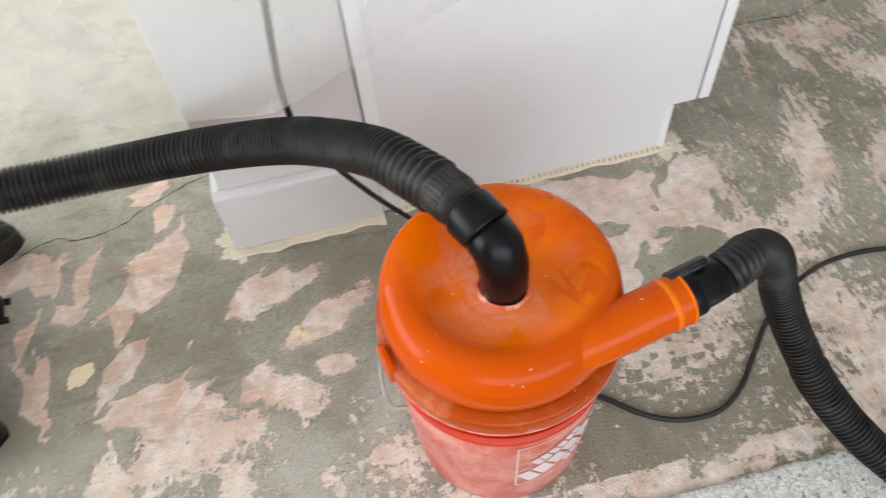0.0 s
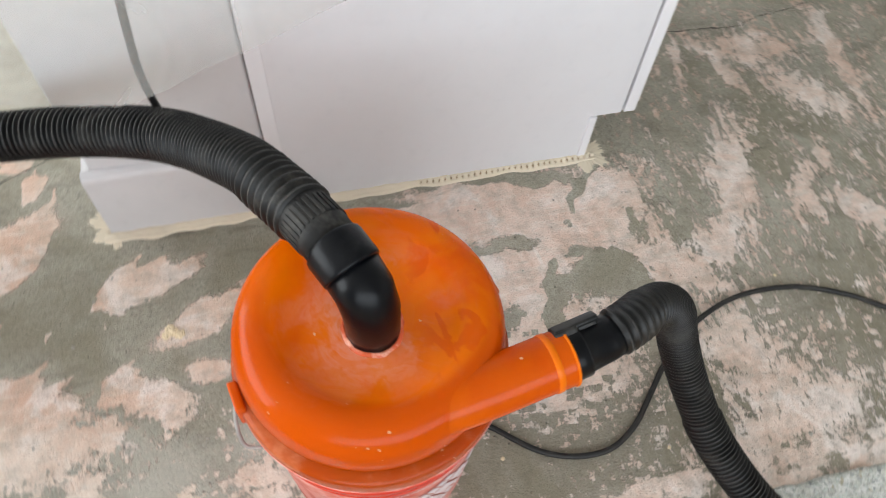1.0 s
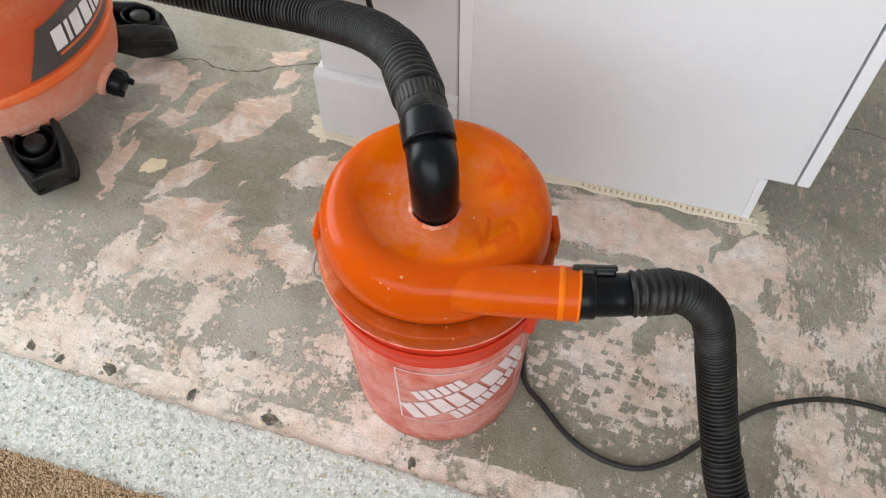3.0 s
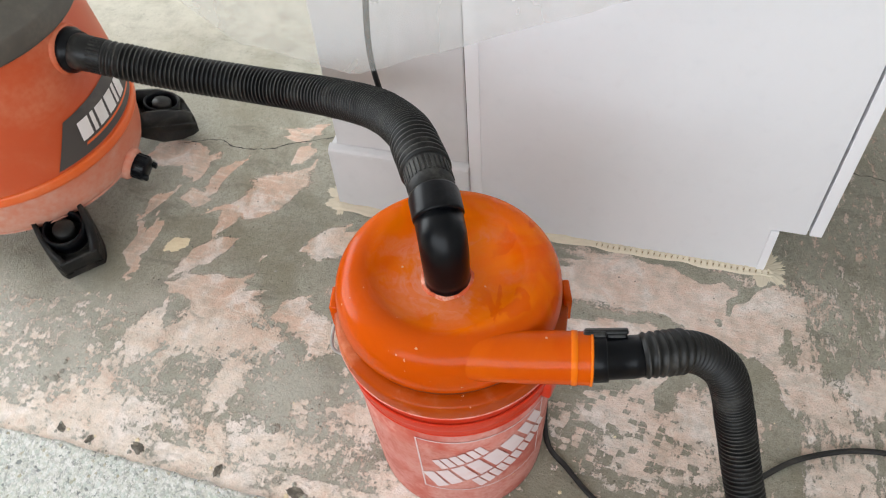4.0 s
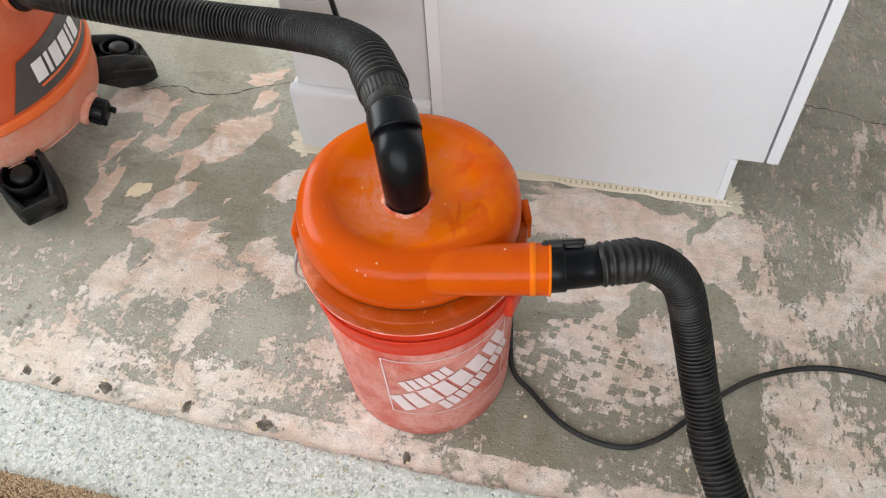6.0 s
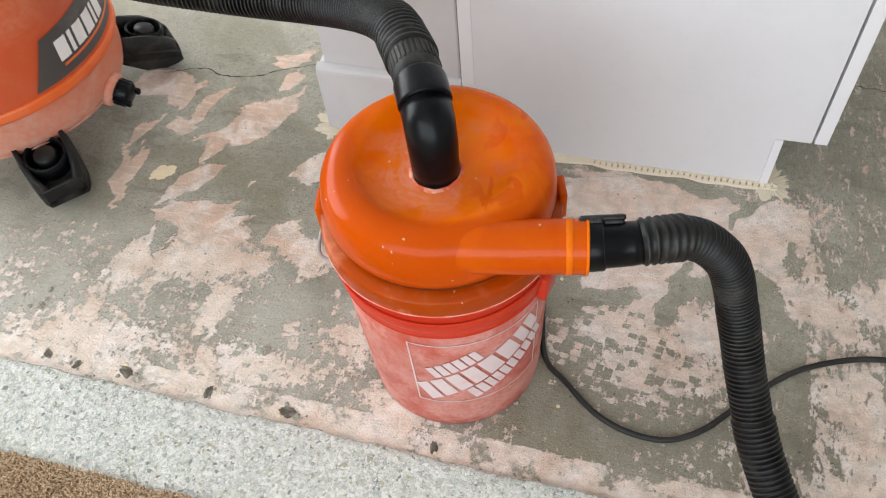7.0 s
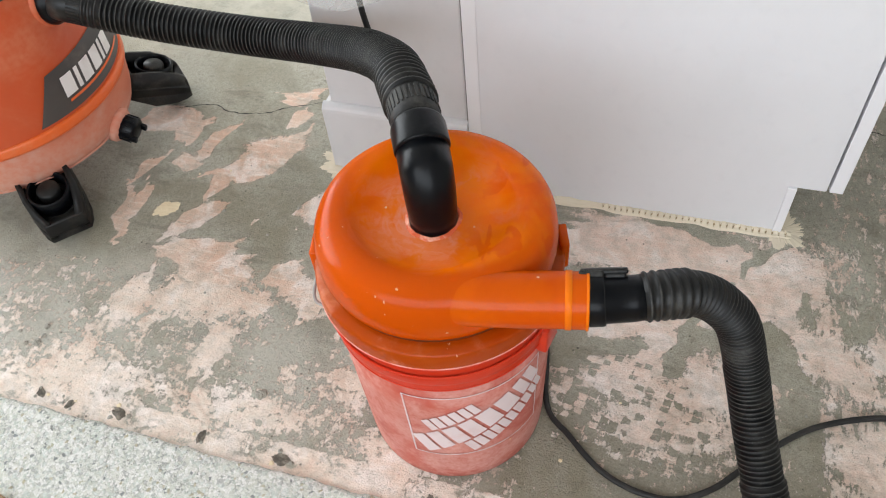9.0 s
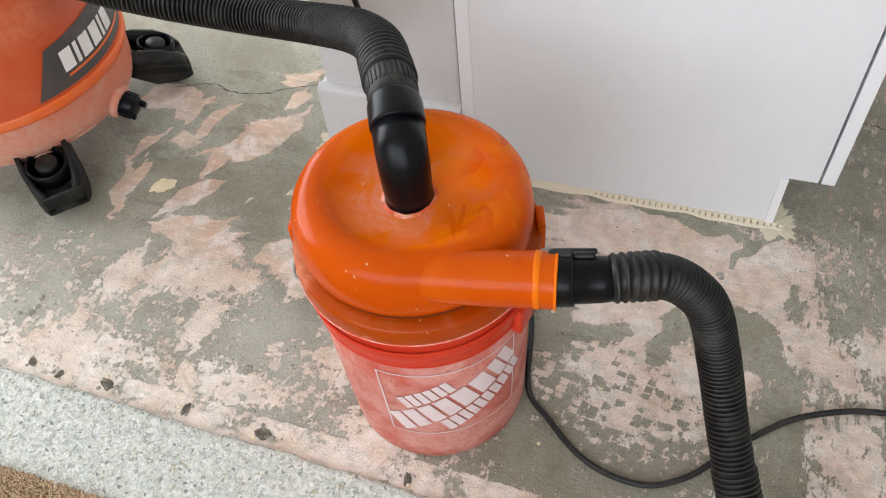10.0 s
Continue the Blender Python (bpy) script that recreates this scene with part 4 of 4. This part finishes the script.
# ---- suction hose from the lid to the vacuum ----
LEFT_HOSE = Way([(-0.4445, -0.4505, 0.412), (-0.445, -0.45, 0.455), (-0.447, -0.4465, 0.487), (-0.458, -0.424, 0.507), (-0.484, -0.372, 0.508), (-0.516, -0.315, 0.494), (-0.552, -0.257, 0.473), (-0.635, -0.161, 0.413), (-0.75, -0.093, 0.362),
                 (-0.885, -0.063, 0.338), (-1.021, -0.072, 0.350), (-1.125, -0.086, 0.371), (-1.207, -0.096, 0.390)])


def left_hose():
    w, full = LEFT_HOSE, LEFT_HOSE.length
    elbow = thing("elbow_pipe", "glossy black plastic elbow set in the lid", "pipe elbow")
    part("bend", swept(w, [(0.0, 0.0272), (0.03, 0.0276), (0.06, 0.0285), (0.085, 0.0288), (0.114, 0.0288)], 48), GLOSS, elbow)
    part("collar", swept(w, [(0.1055, 0.0286), (0.1062, 0.0304), (0.108, 0.0306), (0.133, 0.0308), (0.1352, 0.0304), (0.1358, 0.0290), (0.130, 0.0275)], 48), GLOSS, elbow)
    hose = thing("vacuum_hose", "black corrugated vacuum hose between lid and vacuum", "hose", group="hoses")
    part("cuff", swept(w, [(0.128, 0.0272), (0.150, 0.0277), (0.152, 0.0283), (0.186, 0.0287), (0.192, 0.0270)], 40), CUFF, hose, "dusty ribbed end cuff")
    st = ribs(0.181, 0.262, 0.0325, 0.0055, 0.0105) + ribs(0.263, 0.40, 0.0316, 0.0040, 0.0062) + ribs(0.401, full - 0.085, 0.0322, 0.0060, 0.0080) + ribs(full - 0.084, full - 0.052, 0.0312, 0.0030, 0.0080)
    part("hose_tube", swept(w, st, 30), BLACK, hose).data.materials.append(LIT_CREST)
    part("cuff", swept(w, [(full - 0.058, 0.0285), (full - 0.056, 0.0300), (full - 0.030, 0.0300), (full - 0.028, 0.0312), (full - 0.002, 0.0312), (full, 0.0300)], 40), BLACK, hose, "smooth black end cuff")
    # grip ribs on the cuffs
    for k in range(30):
        a = 2 * math.pi * k / 30
        for s0, s1, rad in ((full - 0.054, full - 0.032, 0.0300), (0.154, 0.180, 0.0285)):
            c, d = w.at((s0 + s1) / 2), w.ahead((s0 + s1) / 2)
            side = d.orthogonal().normalized()
            out = math.cos(a) * side + math.sin(a) * d.cross(side)
            m = Matrix((d, d.cross(out), out)).transposed().to_4x4()
            m.translation = c + out * rad
            bm = box(-(s1 - s0) / 2, (s1 - s0) / 2, -0.0016, 0.0016, -0.001, 0.0007, 0.0004)
            bmesh.ops.transform(bm, matrix=m, verts=bm.verts)
            part("grip_rib", bm, CUFF, hose)


left_hose()

RIGHT_HOSE = Way([(-0.262, -0.5165, 0.4178), (-0.225, -0.509, 0.4215), (-0.19, -0.497, 0.423), (-0.157, -0.48, 0.413), (-0.127, -0.468, 0.385), (-0.102, -0.466, 0.347), (-0.076, -0.478, 0.269), (-0.048, -0.518, 0.194), (-0.011, -0.577, 0.122),
                  (0.05, -0.66, 0.060), (0.13, -0.76, 0.042), (0.32, -0.92, 0.040), (0.7, -1.1, 0.040), (1.1, -1.2, 0.040)])


def right_hose():
    w, full = RIGHT_HOSE, RIGHT_HOSE.length
    hose = thing("vacuum_hose", "black corrugated hose pushed into the inlet and trailing to the floor", "hose", group="hoses")
    part("cuff", swept(w, [(-0.0, 0.0270), (0.002, 0.0276), (0.0165, 0.0274), (0.018, 0.0262), (0.019, 0.0246), (0.045, 0.0240), (0.060, 0.0232)], 44), GLOSS, hose, "smooth black connector")
    part("cuff_seam", swept(w, [(0.0172, 0.0255), (0.0174, 0.0270), (0.0182, 0.0270), (0.0184, 0.0250)], 44), CUFF, hose, "dusty raised seam")
    d = w.ahead(0.012)
    m = Matrix((d, Vector((0, 0, 1)).cross(d).normalized(), d.cross(Vector((0, 0, 1)).cross(d)).normalized())).transposed().to_4x4()
    m.translation = w.at(0.012)
    m = m @ Matrix.Rotation(radians(-48), 4, "X")
    for x0, x1, half, low, top in ((-0.018, 0.030, 0.0085, 0.0265, 0.0325), (-0.019, 0.006, 0.0115, 0.022, 0.0310), (0.006, 0.028, 0.0075, 0.021, 0.029)):
        bm = box(x0, x1, -half, half, low, top, 0.0024)
        bmesh.ops.transform(bm, matrix=m, verts=bm.verts)
        part("latch", bm, BLACK, hose, "raised locking tab")
    st = ribs(0.055, 0.104, 0.0262, 0.0024, 0.0070) + ribs(0.105, 0.26, 0.0242, 0.0030, 0.0056) + ribs(0.261, 0.42, 0.0250, 0.0038, 0.0064) + ribs(0.421, full, 0.0270, 0.0042, 0.0072)
    part("hose_tube", swept(w, st, 30), BLACK, hose).data.materials.append(LIT_CREST)


right_hose()

# ---- power cord ----
CORD_A = Way([(-0.60, -0.05, 0.95), (-0.612, -0.10, 0.76), (-0.624, -0.138, 0.645), (-0.634, -0.145, 0.56), (-0.641, -0.134, 0.471), (-0.635, -0.112, 0.37), (-0.60, -0.10, 0.272), (-0.549, -0.096, 0.17), (-0.492, -0.09, 0.07), (-0.462, -0.092, 0.016), (-0.44, -0.105, 0.0047), (-0.375, -0.2, 0.0047),
              (-0.335, -0.31, 0.0047), (-0.311, -0.424, 0.0047), (-0.27, -0.466, 0.0047), (-0.219, -0.507, 0.0047), (-0.167, -0.526, 0.0047), (-0.113, -0.525, 0.0047), (-0.067, -0.499, 0.0047), (-0.03, -0.461, 0.0047), (0.02, -0.408, 0.0047),
              (0.08, -0.362, 0.0047), (0.172, -0.328, 0.0047), (0.275, -0.329, 0.0047), (0.363, -0.362, 0.0047), (0.45, -0.415, 0.0047), (0.7, -0.52, 0.0047), (1.2, -0.55, 0.0047)], 14)
cord = solid("power_cord", swept(CORD_A, [(CORD_A.length * i / 420, 0.0044) for i in range(421)], 12), CORD, "black rubber power cord curling across the slab", "cord", smooth=True)


# ---- draped plastic film ----
def film():
    bm = bmesh.new()
    nx, nz = 90, 50
    rows = []
    for i in range(nx + 1):
        x = -1.02 + 1.15 * i / nx
        aside = -0.655 - x
        low = 0.478 - 0.44 * aside if aside < 0 else 0.478 + 0.16 * aside + 0.6 * max(0.0, aside - 0.17)
        low += 0.004 * noise.noise(Vector((x * 22, 4, 0)))
        row = []
        for j in range(nz + 1):
            u = j / nz
            z = low + (1.085 - low) * u
            y = -0.166 + 0.13 * u * u + 0.008 * noise.noise(Vector((x * 5, z * 3, 0))) + 0.004 * noise.noise(Vector((x * 13 + z * 9, z * 6, 2)))
            row.append(bm.verts.new((x, min(y, -0.012), z)))
        rows.append(row)
    for a, b in zip(rows, rows[1:]):
        for j in range(nz):
            bm.faces.new((a[j], b[j], b[j + 1], a[j + 1]))
    ob = solid("plastic_sheet", bm, SHEET, "clear plastic dust sheet hanging over the cabinet", "plastic sheet", smooth=True)
    ob.visible_shadow = False
    return ob


film()


# ---- shop vacuum ----
VX, VY = -1.443, -0.100


def vacuum():
    ob = thing("shop_vacuum", "dusty orange drum vacuum on black casters", "vacuum", (VX, VY, 0))
    part("drum", turned(smooth_profile([(0.2345, 0.205), (0.2340, 0.24), (0.2315, 0.29), (0.2275, 0.34), (0.2215, 0.40), (0.2145, 0.45), (0.2095, 0.47)], 5), 120), DRUM, ob)
    part("drum_rim", turned(smooth_profile([(0.2335, 0.207), (0.2390, 0.205), (0.2405, 0.196), (0.2390, 0.187), (0.2330, 0.184)], 4), 120), DRUM_RIM, ob, "raised orange rim")
    part("drum_foot", turned(smooth_profile([(0.0, 0.102), (0.200, 0.102), (0.2160, 0.105), (0.2235, 0.114), (0.2290, 0.14), (0.2335, 0.186)], 5), 120), DRUM_LOW, ob, "pale with settled dust")
    part("lid", turned(smooth_profile([(0.2090, 0.432), (0.2228, 0.434), (0.2261, 0.444), (0.2251, 0.469), (0.2185, 0.479), (0.1884, 0.507), (0.1319, 0.537), (0.0, 0.552)], 5), 120), LID_GREY, ob, "dark grey motor lid")

    def on_drum(turn, z, out=0.0015):
        a = radians(turn)
        r = 0.2345 - 0.045 * max(0, z - 0.23) - 0.06 * max(0, z - 0.29)
        return ((r + out) * math.cos(a), (r + out) * math.sin(a), z)

    part("badge", decal(on_drum, ((-32, 0.213), (40, 0.213), (34, 0.312), (-20, 0.295)), 40, 8), CHARCOAL, ob, "charcoal badge with plain white bars")
    badge = ob.children[-1]
    part("badge_stripe", decal(lambda u, v: on_drum(u, v, 0.0024), ((-15.5, 0.2295), (32, 0.2295), (31.5, 0.2345), (-15, 0.2345)), 30, 1), DRUM_RIM, badge)
    u = -16.0
    for w in (6.2, 2.2, 6.2, 6.2, 2.2, 6.2):
        part("print_bar", decal(lambda p, q: on_drum(p, q, 0.0026), ((u, 0.240), (u + w, 0.240), (u + w + 1.0, 0.278), (u + 1.0, 0.278)), 6, 3), LABEL_WHITE, badge)
        u += w + 1.5
    # hose port
    axis = Vector((1, 0.04, 0.03)).normalized()
    seat = Vector((0.214, 0.008, 0.386))
    port = Way([seat - axis * 0.02, seat + axis * 0.03, seat + axis * 0.06], 6)
    part("port_ring", swept(port, [(0.0, 0.050), (0.016, 0.048), (0.026, 0.0445), (0.030, 0.0425), (0.0305, 0.038)], 48), DRUM, ob)
    part("port_collar", swept(port, [(0.020, 0.0395), (0.036, 0.0395), (0.040, 0.0375), (0.043, 0.0345), (0.052, 0.0325)], 48), GLOSS, ob)
    # drain plug
    a = radians(4)
    way = Way([(0.214 * math.cos(a), 0.214 * math.sin(a), 0.108), (0.236 * math.cos(a), 0.236 * math.sin(a), 0.100), (0.258 * math.cos(a), 0.258 * math.sin(a), 0.092)], 6)
    part("drain_neck", swept(way, [(0.0, 0.034), (0.012, 0.033), (0.018, 0.028)], 40), DRUM_LOW, ob)
    cap = part("drain_cap", swept(way, [(0.010, 0.022), (0.012, 0.0245), (0.04, 0.0245), (0.043, 0.022), (0.0455, 0.018)], 36), GLOSS, ob)
    for k in range(14):
        b = 2 * math.pi * k / 14
        d = way.ahead(0.03)
        side = d.orthogonal().normalized()
        out = math.cos(b) * side + math.sin(b) * d.cross(side)
        m = Matrix((d, d.cross(out), out)).transposed().to_4x4()
        m.translation = way.at(0.027) + out * 0.0245
        bm = box(-0.012, 0.012, -0.0016, 0.0016, -0.001, 0.0018, 0.0005)
        bmesh.ops.transform(bm, matrix=m, verts=bm.verts)
        part("grip_rib", bm, GLOSS, cap)
    for side in (-1, 1):
        bm = box(0.036, 0.052, -0.004, 0.004, -0.006, 0.006, 0.0015)
        bmesh.ops.transform(bm, matrix=Matrix.Translation((0.214, 0.016, 0.104)) @ Matrix.Rotation(radians(18), 4, "Y") @ Matrix.Translation((0.0, side * 0.018, 0.0)), verts=bm.verts)
        part("wing", bm, GLOSS, cap)
    # casters in boxy black feet
    for turn, out in ((-43, -0.008), (47, 0.022), (138, 0.0), (-130, 0.0)):
        m = Matrix.Rotation(radians(turn), 4, "Z") @ Matrix.Translation((out, 0, 0))

        def put(name, bm, mat, parent=ob):
            bmesh.ops.transform(bm, matrix=m, verts=bm.verts)
            return part(name, bm, mat, parent)

        bm = bmesh.new()
        # a deep tray that narrows outwards, open on top between two cheeks
        secs = ((0.180, 0.046, 0.075, 0.098), (0.222, 0.049, 0.040, 0.086), (0.262, 0.049, 0.028, 0.072), (0.288, 0.044, 0.024, 0.060), (0.302, 0.036, 0.022, 0.050))
        rows = [[bm.verts.new(p) for p in ((x, -w, z0), (x, -w, z1), (x, w, z1), (x, w, z0))] for x, w, z0, z1 in secs]
        for p, q in zip(rows, rows[1:]):
            for j in range(3):
                bm.faces.new((p[j], q[j], q[j + 1], p[j + 1]))
        bm.faces.new(rows[0]), bm.faces.new(rows[-1][::-1])
        bmesh.ops.bevel(bm, geom=[e for e in bm.edges if e.is_manifold and e.calc_face_angle(0) > 0.4], offset=0.003, segments=2, affect="EDGES")
        foot = put("caster_foot", bm, CASTER)
        # raised walls round the open socket
        for side in (-1, 1):
            bm = bmesh.new()
            rows = [[bm.verts.new(p) for p in ((x, side * (w + 0.001), z - 0.02), (x, side * (w + 0.001) - side * 0.003, z + h), (x, side * (w - thick), z + h), (x, side * (w - thick), z - 0.02))]
                    for (x, w, _, z), h, thick in zip(secs, (0.036, 0.036, 0.033, 0.026, 0.018), (0.008, 0.010, 0.012, 0.013, 0.014))]
            for p, q in zip(rows, rows[1:]):
                for j in range(4):
                    bm.faces.new((p[j], q[j], q[(j + 1) % 4], p[(j + 1) % 4]))
            bm.faces.new(rows[0]), bm.faces.new(rows[-1][::-1])
            bmesh.ops.bevel(bm, geom=[e for e in bm.edges if e.calc_face_angle(0) > 0.6], offset=0.0025, segments=2, affect="EDGES")
            put("cheek", bm, CASTER, foot)
        put("front_lip", box(0.286, 0.3035, -0.037, 0.037, 0.035, 0.066, 0.004), CASTER, foot)
        put("back_plate", box(0.183, 0.205, -0.040, 0.040, 0.08, 0.128, 0.003), CASTER, foot)
        lean = Matrix.Translation((0.248, 0, 0.076)) @ Matrix.Rotation(radians(14), 4, "Y")
        for name, prof, mat in (("stem_cap", [(0.0, 0.0), (0.021, 0.0), (0.0205, 0.028), (0.018, 0.032), (0.0, 0.0325)], CASTER), ("stem_ring", [(0.030, -0.004), (0.038, -0.004), (0.038, 0.030), (0.035, 0.033), (0.0325, 0.030)], GLOSS)):
            bm = turned(prof, 36, name == "stem_ring")
            bmesh.ops.transform(bm, matrix=lean, verts=bm.verts)
            put(name, bm, mat, foot)
        bm = turned([(0.0, -0.010), (0.020, -0.011), (0.024, -0.007), (0.024, 0.007), (0.020, 0.011), (0.0, 0.010)], 32)
        bmesh.ops.transform(bm, matrix=Matrix.Translation((0.262, 0, 0.0245)) @ Matrix.Rotation(radians(90), 4, "X"), verts=bm.verts)
        put("caster_wheel", bm, GLOSS, foot)


vacuum()


# ---- cracks, chips and crumbs on the slab ----
def crack(pts, seed, label):
    bm = bmesh.new()
    rng = random.Random(seed)
    way = Way([(x, y, 0.0) for x, y in pts], 10)
    n = int(way.length / 0.004)
    rows = []
    for i in range(n + 1):
        s = way.length * i / n
        c, d = way.at(s), way.ahead(s)
        side = Vector((-d.y, d.x, 0))
        c = c + side * (0.004 * noise.noise(Vector((s * 60, seed, 0))) + 0.002 * noise.noise(Vector((s * 190, seed, 0))))
        w = 0.0013 * (0.4 + abs(noise.noise(Vector((s * 40, seed, 4)))) * 1.6) * min(1, i / 6, (n - i) / 6 + 0.05)
        rows.append((bm.verts.new(c + side * w + Vector((0, 0, 0.0007))), bm.verts.new(c - side * w + Vector((0, 0, 0.0007)))))
    for a, b in zip(rows, rows[1:]):
        bm.faces.new((a[0], b[0], b[1], a[1]))
    solid("floor_crack", bm, DARK_GAP, label, "crack", "structure")


crack([(-1.246, 0.082), (-1.155, 0.115), (-1.108, 0.10), (-1.034, 0.109), (-0.992, 0.134), (-0.947, 0.154), (-0.893, 0.177), (-0.83, 0.19)], 3, "hairline crack running to the wall foot")
crack([(0.12, 0.30), (0.247, 0.282), (0.29, 0.265), (0.356, 0.263), (0.423, 0.257), (0.484, 0.276), (0.521, 0.279), (0.62, 0.30)], 6, "hairline crack across the bare slab")


def lump(name, x, y, size, high, mat, label, category, seed, flat=1.0):
    bm = bmesh.new()
    bmesh.ops.create_icosphere(bm, subdivisions=3 if size < 0.006 else 4, radius=1.0)
    for v in bm.verts:
        k = 1 + 0.45 * noise.noise(v.co * 1.3 + Vector((seed, 0, 0))) + 0.3 * noise.noise(v.co * 3.5 + Vector((0, seed, 0))) + 0.12 * noise.noise(v.co * 9 + Vector((0, seed, 4)))
        v.co = Vector((v.co.x * k * size, v.co.y * k * size * flat, max(v.co.z, -0.05) * k * high))
    ob = solid(name, bm, mat, label, category, smooth=False)
    ob.location = (x, y, 0.0003)
    ob.rotation_euler.z = seed * 1.7
    return ob


lump("adhesive_chip", -1.103, -0.186, 0.022, 0.0016, CREAM, "flat cream flake of adhesive on the slab", "chip", 4, 0.75)
for k, (x, y, s) in enumerate(((-0.732, -0.205, 0.010), (-0.72, -0.213, 0.007), (-0.741, -0.212, 0.006))):
    lump("adhesive_crumb", x, y, s, s * 0.6, CREAM, "small cream lump of adhesive", "crumb", 7 + k)
for k, (x, y, s) in enumerate(((-1.105, -0.597, 0.013), (-1.047, -0.604, 0.012), (-0.958, -0.598, 0.018), (-0.81, -0.602, 0.013), (-0.674, -0.605, 0.018), (-0.44, -0.61, 0.012))):
    lump("nail_hole", x, y, s * 0.72, 0.0010, PIT, "broken nail hole in the edge strip", "hole", 20 + k, 0.62)
    for j in range(3):
        a = 2.1 * j + k
        lump("crumb", x + s * math.cos(a), y + 0.7 * s * math.sin(a), s * 0.2, s * 0.13, STONE if j else CREAM, "loose crumb of concrete beside a nail hole", "crumb", 120 + 3 * k + j)
rng = random.Random(12)
for k in range(46):
    x, y = rng.uniform(-1.3, 0.35), rng.uniform(-0.6, -0.02)
    if math.hypot(x - AX, y - AY) < 0.16 or math.hypot(x - VX, y - VY) < 0.3 or (y > -0.05 and x > -0.86):
        continue
    s = rng.uniform(0.0012, 0.0036)
    lump("crumb", x, y, s, s * 0.7, STONE if k % 3 else CREAM, "loose crumb of concrete on the slab", "crumb", 40 + k)
for k, (x, y, s) in enumerate(((-1.172, -0.514, 0.006), (-1.168, -0.50, 0.0045), (-1.173, -0.481, 0.005), (-1.19, -0.52, 0.004), (-0.749, -0.513, 0.008))):
    lump("crumb", x, y, s, s * 0.7, STONE, "loose crumb of concrete on the slab", "crumb", 90 + k)
